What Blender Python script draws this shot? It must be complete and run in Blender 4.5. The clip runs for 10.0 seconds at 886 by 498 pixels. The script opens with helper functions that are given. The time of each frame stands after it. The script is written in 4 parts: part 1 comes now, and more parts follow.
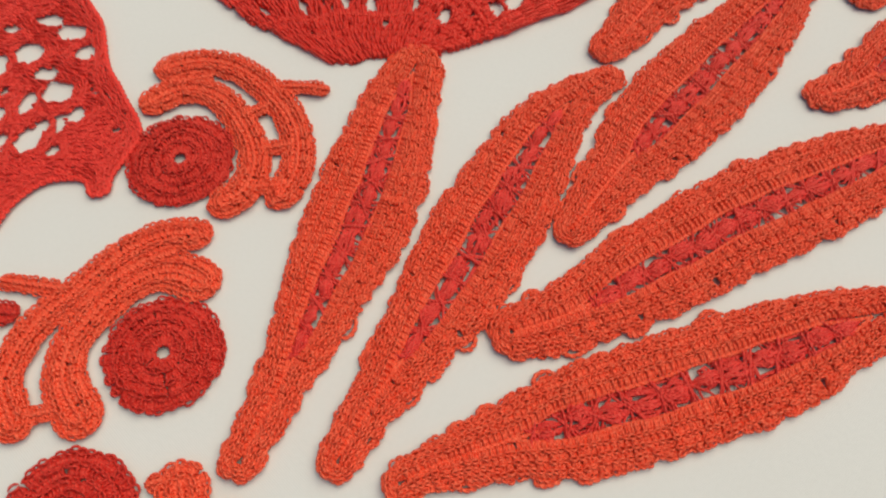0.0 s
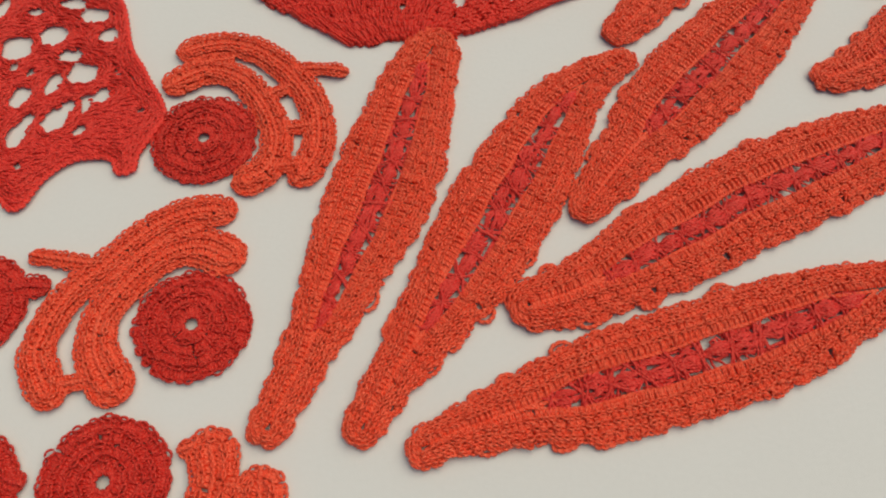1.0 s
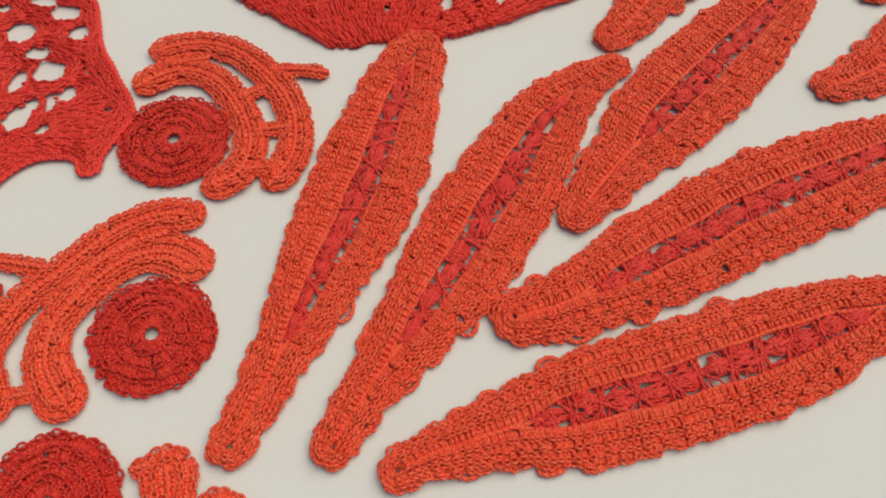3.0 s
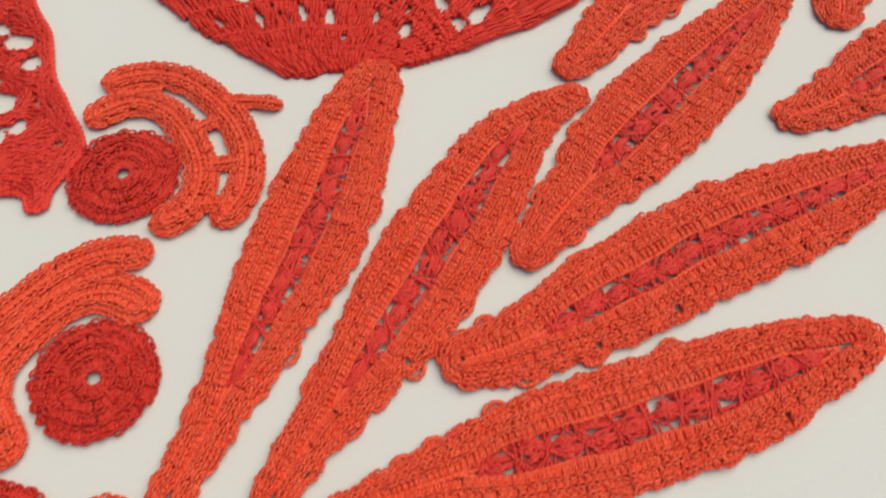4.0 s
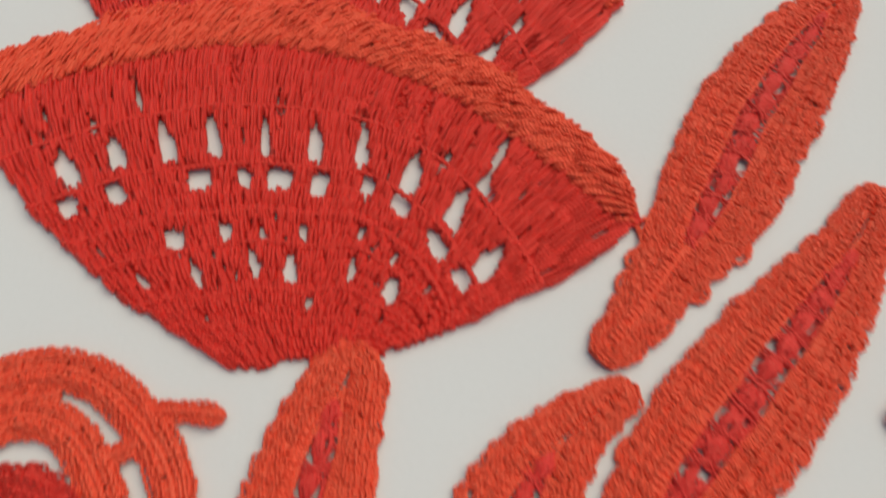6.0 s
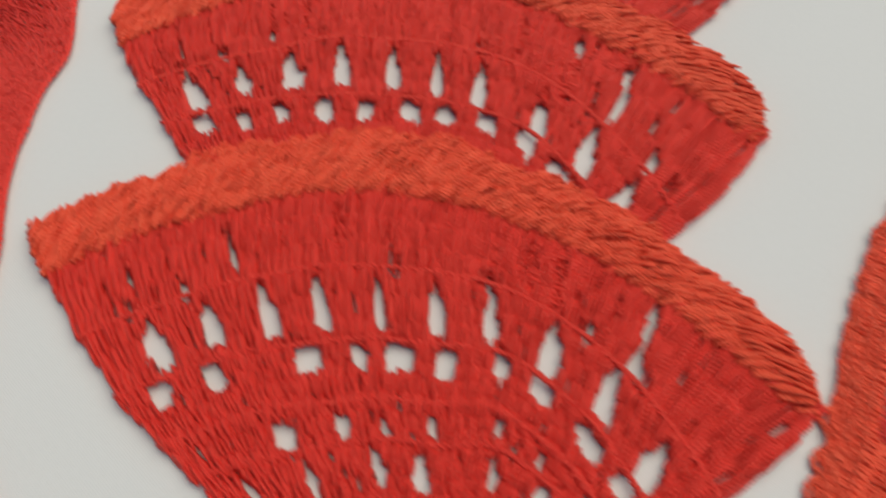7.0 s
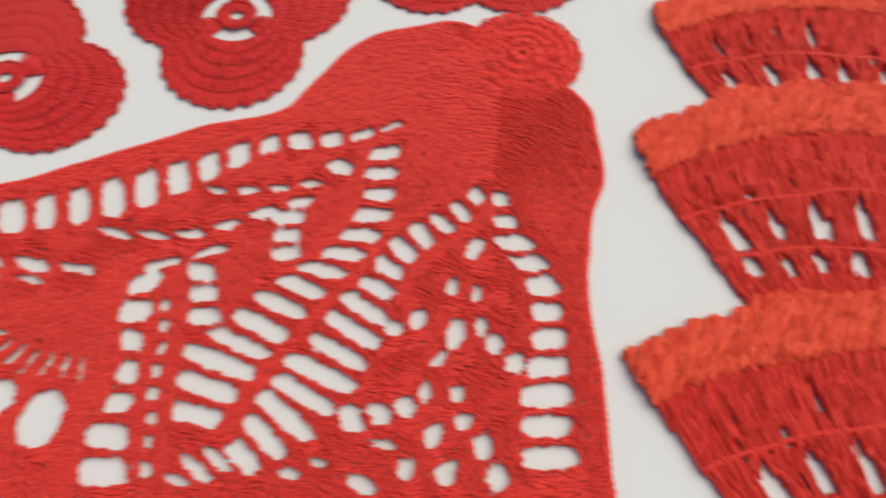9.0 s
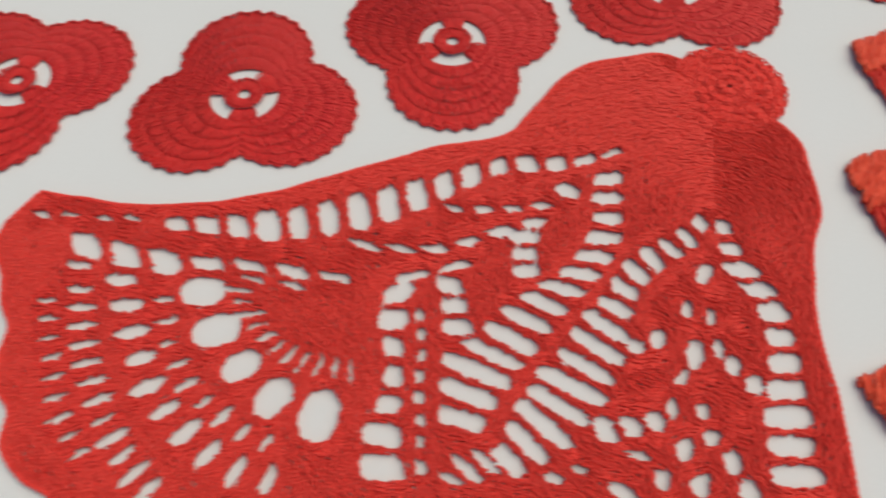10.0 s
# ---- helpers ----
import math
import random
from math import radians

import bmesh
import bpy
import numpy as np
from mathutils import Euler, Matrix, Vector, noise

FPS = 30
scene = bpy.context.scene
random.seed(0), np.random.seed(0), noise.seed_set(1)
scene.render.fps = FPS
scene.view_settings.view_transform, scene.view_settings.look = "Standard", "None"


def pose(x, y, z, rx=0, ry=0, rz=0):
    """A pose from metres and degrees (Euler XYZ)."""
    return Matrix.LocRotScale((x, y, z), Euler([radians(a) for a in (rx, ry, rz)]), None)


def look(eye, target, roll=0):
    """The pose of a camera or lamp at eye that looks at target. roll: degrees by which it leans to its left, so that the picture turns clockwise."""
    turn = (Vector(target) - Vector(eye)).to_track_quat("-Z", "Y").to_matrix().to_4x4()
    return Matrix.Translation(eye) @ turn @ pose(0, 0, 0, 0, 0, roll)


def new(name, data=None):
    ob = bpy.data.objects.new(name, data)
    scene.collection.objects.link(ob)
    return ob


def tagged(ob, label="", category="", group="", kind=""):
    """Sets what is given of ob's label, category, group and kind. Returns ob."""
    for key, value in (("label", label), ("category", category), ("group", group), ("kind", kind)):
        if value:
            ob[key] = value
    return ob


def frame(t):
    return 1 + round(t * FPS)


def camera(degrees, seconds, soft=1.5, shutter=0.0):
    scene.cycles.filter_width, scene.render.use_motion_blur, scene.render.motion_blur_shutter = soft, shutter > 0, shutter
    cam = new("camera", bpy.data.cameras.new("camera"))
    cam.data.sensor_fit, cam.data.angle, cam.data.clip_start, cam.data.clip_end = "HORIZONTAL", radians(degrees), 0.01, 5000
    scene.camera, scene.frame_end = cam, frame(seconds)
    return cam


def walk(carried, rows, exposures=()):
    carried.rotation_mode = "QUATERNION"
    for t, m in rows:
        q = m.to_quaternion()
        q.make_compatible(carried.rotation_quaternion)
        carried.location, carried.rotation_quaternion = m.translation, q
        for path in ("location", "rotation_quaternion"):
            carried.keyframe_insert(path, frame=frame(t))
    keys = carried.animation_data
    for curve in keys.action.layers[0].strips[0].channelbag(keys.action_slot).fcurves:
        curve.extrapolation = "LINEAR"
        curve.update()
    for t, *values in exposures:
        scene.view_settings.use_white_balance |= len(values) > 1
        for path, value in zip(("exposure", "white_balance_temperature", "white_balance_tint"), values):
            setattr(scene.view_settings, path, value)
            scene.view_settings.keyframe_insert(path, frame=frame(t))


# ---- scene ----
# camera and its way over the cloth: seconds, metres, degrees
PATH = [
    (0.0, -0.00000, 0.00000, 0.14289, 27.428, 1.659, 0.000),
    (0.5, -0.00091, 0.00037, 0.13716, 26.873, 1.492, -0.097),
    (1.0, -0.00447, -0.00545, 0.14566, 26.904, 1.463, -0.052),
    (1.5, -0.00687, -0.00157, 0.13921, 26.911, 1.392, 0.187),
    (2.0, -0.00482, -0.00189, 0.13682, 27.164, 1.361, 0.523),
    (2.2, -0.00311, -0.00500, 0.13496, 28.091, 1.113, 0.442),
    (3.3, -0.00175, -0.00475, 0.13472, 29.252, 0.635, 0.319),
    (3.5, 0.00242, -0.00168, 0.13526, 28.341, 1.191, 0.425),
    (4.0, 0.00821, 0.00406, 0.13673, 28.806, 0.947, 0.253),
    (4.5, 0.01087, 0.01487, 0.13608, 29.057, 0.717, 0.044),
    (5.0, 0.01244, 0.02709, 0.13751, 29.153, 0.721, -0.532),
    (5.2, 0.01159, 0.03727, 0.13563, 29.589, 0.867, -0.654),
    (6.3, 0.00170, 0.08854, 0.12369, 29.516, 0.398, -1.326),
    (6.5, -0.00181, 0.09523, 0.12410, 30.470, 0.747, -1.271),
    (7.0, -0.01569, 0.11120, 0.12325, 31.207, 1.682, -1.052),
    (7.5, -0.03548, 0.12771, 0.12718, 29.359, 2.796, -0.695),
    (8.0, -0.06901, 0.13574, 0.13958, 28.415, 2.084, 0.177),
    (8.5, -0.10429, 0.12860, 0.14794, 29.751, 0.525, 1.213),
    (9.0, -0.13031, 0.12409, 0.15512, 30.788, -0.052, 5.404),
    (9.5, -0.15732, 0.11973, 0.16056, 31.178, 0.095, 7.317),
    (10.0, -0.17957, 0.11558, 0.16815, 30.919, 0.742, 8.588),
]

cam = camera(60.00, 10.0, soft=2.0, shutter=0.75)
walk(cam, [(t, pose(x, y, z, a, b, c)) for t, x, y, z, a, b, c in PATH],
     exposures=[(0.0, 0.08, 7300, 2), (0.5, -0.02, 7300, 2), (1.0, -0.12, 7300, 2), (2.2, -0.04, 7250, 2), (3.5, 0.06, 7200, 2), (4.5, 0.17, 7050, 2),
                (5.2, -0.03, 6950, 2), (6.5, -0.07, 6800, 2), (7.0, -0.07, 6780, 2), (7.5, 0.06, 6750, 3), (8.5, 0.24, 6750, 4), (9.0, 0.18, 6700, 4), (10.0, 0.02, 6700, 3)])

# soft daylight
SUN_EL, SUN_AZ = 64.0, 58.0
world = bpy.data.worlds.new("sky")
scene.world = world
world.use_nodes = True
wn = world.node_tree
sky = wn.nodes.new("ShaderNodeTexSky")
sky.sky_type = "NISHITA"
sky.sun_disc = False
sky.sun_elevation = radians(SUN_EL)
sky.sun_rotation = radians(SUN_AZ)
wn.nodes["Background"].inputs[1].default_value = 0.09
wn.links.new(sky.outputs[0], wn.nodes["Background"].inputs[0])
sun_data = bpy.data.lights.new("sun", "SUN")
sun_data.energy, sun_data.angle, sun_data.color = 2.2, radians(75), (1.0, 0.90, 0.78)
sun_dir = Vector((math.sin(radians(SUN_AZ)) * math.cos(radians(SUN_EL)),
                  math.cos(radians(SUN_AZ)) * math.cos(radians(SUN_EL)), math.sin(radians(SUN_EL))))
sun = new("sun", sun_data)
sun.matrix_world = look(sun_dir * 3, (0, 0, 0))


# ---- materials ----
def material(name):
    mat = bpy.data.materials.new(name)
    mat.use_nodes = True
    nt = mat.node_tree
    return mat, nt, nt.nodes["Principled BSDF"]


def math_node(nt, op, a, b):
    n = nt.nodes.new("ShaderNodeMath")
    n.operation = op
    for k, v in enumerate((a, b)):
        if isinstance(v, (int, float)):
            n.inputs[k].default_value = v
        else:
            nt.links.new(v, n.inputs[k])
    return n.outputs[0]


def yarn_material(name, colour, light, rough=0.5):
    """Twisted glossy cotton: colour differs a little from strand to strand and over some millimetres."""
    mat, nt, bsdf = material(name)
    geo = nt.nodes.new("ShaderNodeNewGeometry")
    pos = nt.nodes.new("ShaderNodeTexCoord")
    big = nt.nodes.new("ShaderNodeTexNoise")
    big.inputs["Scale"].default_value = 110
    big.inputs["Detail"].default_value = 3
    nt.links.new(geo.outputs["Position"], big.inputs["Vector"])
    f = math_node(nt, "MULTIPLY", geo.outputs["Random Per Island"], 0.55)
    f = math_node(nt, "ADD", f, math_node(nt, "MULTIPLY", big.outputs[0], 0.5))
    mix = nt.nodes.new("ShaderNodeMix")
    mix.data_type = "RGBA"
    mix.inputs["A"].default_value = (*colour, 1)
    mix.inputs["B"].default_value = (*light, 1)
    nt.links.new(f, mix.inputs["Factor"])
    nt.links.new(mix.outputs["Result"], bsdf.inputs["Base Color"])
    uv = nt.nodes.new("ShaderNodeSeparateXYZ")
    nt.links.new(pos.outputs["UV"], uv.inputs[0])
    ph = math_node(nt, "ADD", math_node(nt, "MULTIPLY", uv.outputs[0], 7.5), math_node(nt, "MULTIPLY", uv.outputs[1], 18.85))
    twist = math_node(nt, "SINE", ph, 0.0)
    fine = nt.nodes.new("ShaderNodeTexNoise")
    fine.inputs["Scale"].default_value = 4200
    fine.inputs["Detail"].default_value = 2
    nt.links.new(geo.outputs["Position"], fine.inputs["Vector"])
    hgt = math_node(nt, "ADD", math_node(nt, "MULTIPLY", twist, 0.7), fine.outputs[0])
    bump = nt.nodes.new("ShaderNodeBump")
    bump.inputs["Strength"].default_value = 0.65
    bump.inputs["Distance"].default_value = 0.00014
    nt.links.new(hgt, bump.inputs["Height"])
    nt.links.new(bump.outputs[0], bsdf.inputs["Normal"])
    bsdf.inputs["Roughness"].default_value = rough
    bsdf.inputs["Specular IOR Level"].default_value = 0.9
    bsdf.inputs["Specular Tint"].default_value = (1.0, 0.52, 0.38, 1)
    bsdf.inputs["Sheen Weight"].default_value = 0.1
    bsdf.inputs["Sheen Roughness"].default_value = 0.4
    bsdf.inputs["Sheen Tint"].default_value = (1, 0.42, 0.3, 1)
    return mat


ORANGE = yarn_material("orange_red_yarn", (0.97, 0.064, 0.028), (1.0, 0.146, 0.074), 0.27)
BORDER = yarn_material("orange_yarn", (0.82, 0.046, 0.020), (0.98, 0.122, 0.056), 0.38)
RED = yarn_material("red_yarn", (0.70, 0.017, 0.014), (0.87, 0.038, 0.030), 0.42)
SCARLET = yarn_material("scarlet_yarn", (0.84, 0.028, 0.025), (0.96, 0.052, 0.044), 0.45)
DEEP = yarn_material("deep_red_yarn", (0.62, 0.015, 0.014), (0.80, 0.038, 0.030), 0.42)
CARMINE = yarn_material("carmine_yarn", (0.66, 0.020, 0.020), (0.92, 0.058, 0.054), 0.36)
CRIMSON = yarn_material("crimson_yarn", (0.66, 0.013, 0.021), (0.82, 0.027, 0.035), 0.5)


def cloth_material():
    mat, nt, bsdf = material("white_cloth")
    geo = nt.nodes.new("ShaderNodeNewGeometry")
    sep = nt.nodes.new("ShaderNodeSeparateXYZ")
    nt.links.new(geo.outputs["Position"], sep.inputs[0])
    weave = math_node(nt, "MULTIPLY", math_node(nt, "SINE", math_node(nt, "MULTIPLY", sep.outputs[0], 11000.0), 0.0),
                      math_node(nt, "SINE", math_node(nt, "MULTIPLY", sep.outputs[1], 11000.0), 0.0))
    big = nt.nodes.new("ShaderNodeTexNoise")
    big.inputs["Scale"].default_value = 14
    big.inputs["Detail"].default_value = 4
    nt.links.new(geo.outputs["Position"], big.inputs["Vector"])
    fuzz = nt.nodes.new("ShaderNodeTexNoise")
    fuzz.inputs["Scale"].default_value = 900
    fuzz.inputs["Detail"].default_value = 4
    nt.links.new(geo.outputs["Position"], fuzz.inputs["Vector"])
    f = math_node(nt, "ADD", math_node(nt, "MULTIPLY", big.outputs[0], 0.6), math_node(nt, "MULTIPLY", fuzz.outputs[0], 0.4))
    mix = nt.nodes.new("ShaderNodeMix")
    mix.data_type = "RGBA"
    mix.inputs["A"].default_value = (0.70, 0.69, 0.66, 1)
    mix.inputs["B"].default_value = (0.78, 0.77, 0.745, 1)
    nt.links.new(f, mix.inputs["Factor"])
    nt.links.new(mix.outputs["Result"], bsdf.inputs["Base Color"])
    bump = nt.nodes.new("ShaderNodeBump")
    bump.inputs["Strength"].default_value = 0.25
    bump.inputs["Distance"].default_value = 0.0002
    nt.links.new(math_node(nt, "ADD", math_node(nt, "MULTIPLY", weave, 0.3), fuzz.outputs[0]), bump.inputs["Height"])
    nt.links.new(bump.outputs[0], bsdf.inputs["Normal"])
    bsdf.inputs["Roughness"].default_value = 0.9
    bsdf.inputs["Specular IOR Level"].default_value = 0.15
    return mat


CLOTH = cloth_material()

# ---- the cloth ----
bm = bmesh.new()
bmesh.ops.create_grid(bm, x_segments=90, y_segments=90, size=1.2)
for v in bm.verts:
    far = max(0.0, (v.co - Vector((0.0, 0.05, 0))).length - 0.28)
    v.co.x -= 0.1
    v.co.y += 0.15
    v.co.z = 0.02 * min(1.0, far * 2) * noise.noise(v.co * 2.4) - 0.01 * min(1.0, far * 2)
for f in bm.faces:
    f.smooth = True
cloth_mesh = bpy.data.meshes.new("ground")
bm.to_mesh(cloth_mesh)
bm.free()
cloth_mesh.materials.append(CLOTH)
cloth = tagged(new("ground", cloth_mesh), "plain white cloth spread flat under the crochet motifs", "cloth", kind="structure")

# ---- yarn geometry, in millimetres ----
rng = np.random.default_rng(7)


def resample(p, n, closed=False):
    p = np.asarray(p, float)
    if closed:
        p = np.vstack([p, p[:1]])
    d = np.r_[0, np.cumsum(np.linalg.norm(np.diff(p, axis=0), axis=1))]
    s = np.linspace(0, d[-1], n)
    return np.stack([np.interp(s, d, p[:, k]) for k in range(p.shape[1])], -1)


def spline(ctrl, n=160):
    """A smooth line through a few points, evenly stepped."""
    c = np.asarray(ctrl, float)
    if len(c) == 2:
        return resample(c, n)
    c = np.vstack([2 * c[0] - c[1], c, 2 * c[-1] - c[-2]])
    out = []
    t = np.linspace(0, 1, 24, endpoint=False)[:, None]
    for i in range(len(c) - 3):
        a, b, d, e = c[i:i + 4]
        out.append(0.5 * (2 * b + (d - a) * t + (2 * a - 5 * b + 4 * d - e) * t ** 2 + (3 * b - a - 3 * d + e) * t ** 3))
    out.append(c[-2][None])
    return resample(np.vstack(out), n)


def along(p, s):
    """Points of an evenly stepped line at the fractions s."""
    x = np.linspace(0, 1, len(p))
    return np.stack([np.interp(s, x, p[:, k]) for k in range(p.shape[1])], -1)


def normals(p):
    t = np.gradient(p[:, :2], axis=0)
    t /= np.linalg.norm(t, axis=1)[:, None] + 1e-9
    return np.stack([-t[:, 1], t[:, 0]], -1)


def length(p):
    return np.linalg.norm(np.diff(p, axis=0), axis=1).sum()


def row(A, B, za, zb, w=1.5, strands=3, rad=0.3, arch=0.3, top=True, clusters=0, gap=0.0, lean=0.0, skip=None, wrap=False, twist=0.35, tall=None, fill=0.5):
    """A row of stitches from line A to line B: upright strands, and a chain of small loops along B. Tall stitches are twisted posts."""
    n = max(2, int(round(max(length(A), length(B)) / w)))
    s = (np.arange(n) + 0.5) / n
    sa, sb = s.copy(), s.copy()
    if clusters:
        mid = (np.floor(s * clusters) + 0.5) / clusters
        sa = mid + (s - mid) * (1 - gap)
    keep = np.ones(n, bool) if skip is None else ~skip(s)
    sa, sb = sa[keep], sb[keep]
    m = len(sa)
    if m == 0:
        return []
    out = []
    fix = (lambda v: v % 1.0) if wrap else (lambda v: np.clip(v, 0, 1))
    a0, b0 = along(A, fix(sa + lean / n)), along(B, sb)
    high = float(np.median(np.linalg.norm(b0 - a0, axis=1)))
    tall = high > 4.5 if tall is None else tall
    k_n = int(np.clip(high / 0.75, 5, 20)) if tall else 5
    t = np.linspace(0, 1, k_n)
    way = b0 - a0
    nrm = np.stack([-way[:, 1], way[:, 0]], -1) / (np.linalg.norm(way, axis=1)[:, None] + 1e-9)
    for k in range(strands):
        d = (k - (strands - 1) / 2) / strands * 0.95
        c = np.zeros((m, k_n, 3))
        if tall:
            ph = rng.uniform(0, 6.28) + k * 6.283 / strands + rng.normal(0, 0.5, m)
            for j in range(k_n):
                turn = ph - t[j] * high * 2.5
                c[:, j, :2] = a0 * (1 - t[j]) + b0 * t[j] + nrm * (np.cos(turn) * 0.36 * w * (0.6 + 0.4 * (1 - gap * (1 - t[j]))))[:, None]
                c[:, j, 2] = za + (zb - za) * t[j] + arch * math.sin(math.pi * t[j]) + 0.3 * np.sin(turn)
        else:
            a = along(A, fix(sa + (lean + d + rng.normal(0, 0.12, m)) / n))
            b = along(B, fix(sb + (d + rng.normal(0, 0.35, m)) / n))
            far = np.linalg.norm(b - a, axis=1) > high + 4 * w
            b[far] = a[far] + way[far]
            bend = rng.normal(0, twist, m) * w
            for j in range(k_n):
                c[:, j, :2] = a * (1 - t[j]) + b * t[j] + nrm * (bend * math.sin(math.pi * t[j]))[:, None]
                c[:, j, 2] = za + (zb - za) * t[j] + (arch * 1.25 + 0.2 * (k % 2)) * math.sin(math.pi * t[j])
        out.append((c, rad * w / 1.5 * (1.25 if tall else 1.0)))
    tb = np.linspace(0, 1, 3)
    for k in ((0.0,) if gap else (-0.5, 0.0)):
        a, b = along(A, fix(sa + (k + lean) / n)), along(B, fix(sb + k / n))
        near = np.linalg.norm(b - a, axis=1) < high + 4 * w
        c = np.zeros((m, 3, 3))
        c[:, :, :2] = a[:, None] * (1 - tb)[None, :, None] + b[:, None] * tb[None, :, None]
        c[:, :, 2] = za + (zb - za) * tb - 0.14 + (fill - 0.44) * 0.6
        out.append((c[near], fill * w / 1.5))
    if top:
        tt = np.linspace(0, 1, 5)
        bow = np.sin(np.pi * tt)
        for side, up in ((0.26, 0.15), (-0.25, 0.28)):
            p0, p1 = along(B, fix(sb - 0.62 / n)), along(B, fix(sb + 0.55 / n))
            dirn = p1 - p0
            near = np.linalg.norm(dirn, axis=1) < 4 * w
            out_n = np.stack([-dirn[:, 1], dirn[:, 0]], -1) / (np.linalg.norm(dirn, axis=1)[:, None] + 1e-9)
            outward = np.sign((out_n * way).sum(1))[:, None]
            c = np.zeros((m, 5, 3))
            wob = rng.normal(0, 0.1, m)[:, None]
            for j in range(5):
                c[:, j, :2] = p0 * (1 - tt[j]) + p1 * tt[j] + out_n * outward * (side * bow[j] + wob) * w
            c[:, :, 2] = zb + up * 1.3 + 0.3 * bow[None] + rng.normal(0, 0.09, m)[:, None]
            out.append((c[near], rad * 1.05 * w / 1.5))
    return out


def stitches(A, B, za, zb, w=1.6, rad=0.36, lean=0.0, lift=0.35, head=True, wrap=True, skip=None, base=0.72, jig=1.15):
    """A row of crochet stitches from line A to line B: each has two slanting legs under a link of the chain that closes the row."""
    n = max(2, int(round(0.5 * (length(A) + length(B)) / w)))
    s = (np.arange(n) + 0.5 + rng.normal(0, 0.10 * jig, n)) / n
    if skip is not None:
        s = s[~skip(s)]
    m = len(s)
    if m == 0:
        return []
    fix = (lambda v: v % 1.0) if wrap else (lambda v: np.clip(v, 0, 1))
    mid_a, mid_b = along(A, fix(s)), along(B, fix(s))
    way = mid_b - mid_a
    high = np.linalg.norm(way, axis=1)
    nrm = np.stack([-way[:, 1], way[:, 0]], -1) / (high[:, None] + 1e-9)
    puff = rng.normal(0, 0.13 * jig, m)
    t = np.linspace(0, 1, 5)
    out = []

    def close(a, b, c):
        return c[np.linalg.norm(b - a, axis=1) < np.median(high) + 4 * w]

    for k, side in enumerate((1, -1)):
        a = along(A, fix(s + (side * 0.12 + rng.normal(0, 0.07 * jig, m)) / n))
        b = along(B, fix(s + (side * 0.36 + lean + rng.normal(0, 0.10 * jig, m)) / n))
        bow = (side * 0.14 + rng.normal(0, 0.08 * jig, m)) * w
        c = np.zeros((m, 5, 3))
        for j in range(5):
            up = math.sin(math.pi * t[j])
            c[:, j, :2] = a * (1 - t[j]) + b * t[j] + nrm * (bow * up)[:, None]
            c[:, j, 2] = za + (zb - za) * t[j] + (lift + 0.16 * k + puff) * up
        out.append((close(a, b, c), rad * w / 1.6))
    for off in (-0.5, 0.0):
        a, b = along(A, fix(s + off / n)), along(B, fix(s + off / n))
        tb = np.linspace(0, 1, 3)
        c = np.zeros((m, 3, 3))
        c[:, :, :2] = a[:, None] * (1 - tb)[None, :, None] + b[:, None] * tb[None, :, None]
        c[:, :, 2] = za + (zb - za) * tb - 0.05
        out.append((close(a, b, c), base * w / 1.6))
    if head:
        bow = np.sin(np.pi * t) ** 0.7
        for k, side in enumerate((0.34, -0.30)):
            p0, p1 = along(B, fix(s - 0.72 / n)), along(B, fix(s + 0.52 / n))
            d = p1 - p0
            out_n = np.stack([-d[:, 1], d[:, 0]], -1) / (np.linalg.norm(d, axis=1)[:, None] + 1e-9)
            out_n *= np.sign((out_n * way).sum(1))[:, None]
            tip = rng.normal(0, 0.07 * jig, m)
            c = np.zeros((m, 5, 3))
            for j in range(5):
                c[:, j, :2] = p0 * (1 - t[j]) + p1 * t[j] + out_n * ((side * bow[j] + tip) * w)[:, None]
                c[:, j, 2] = zb + 0.30 + 0.10 * k + 0.42 * t[j] * (1.25 - t[j]) * 2 + puff
            out.append((c[np.linalg.norm(d, axis=1) < 4 * w], rad * 0.94 * w / 1.6))
    return out


def waver(p, amount, seed=0.0, pitch=9.0):
    """Shift a line a little sideways, unevenly, as hand work does."""
    s = np.linspace(0, length(p) / pitch, len(p))
    d = np.array([noise.noise((x, seed, 3.7)) for x in s])
    return p + normals(p) * (d * amount)[:, None]


def cord(p, z, rad=0.5, w=1.5):
    """A chain cord along a line: overlapping slanted loops."""
    p = np.asarray(p, float)
    n = max(2, int(length(p) / w))
    s = (np.arange(n) + 0.5) / n
    t = np.linspace(0, 1, 6)
    out = []
    nn = normals(p)
    zz = np.interp(s, np.linspace(0, 1, len(np.atleast_1d(z))), np.atleast_1d(z))
    for side in (1, -1):
        c = np.zeros((n, 6, 3))
        for j in range(6):
            sj = np.clip(s + (t[j] - 0.5) * 1.7 / n, 0, 1)
            c[:, j, :2] = along(p, sj) + along(nn, sj) * (side * rad * (1.0 - 1.7 * t[j]) + rng.normal(0, 0.05, n)[:, None])
            c[:, j, 2] = zz + 0.25 * math.sin(math.pi * t[j])
        out.append((c, rad * 0.85))
    return out


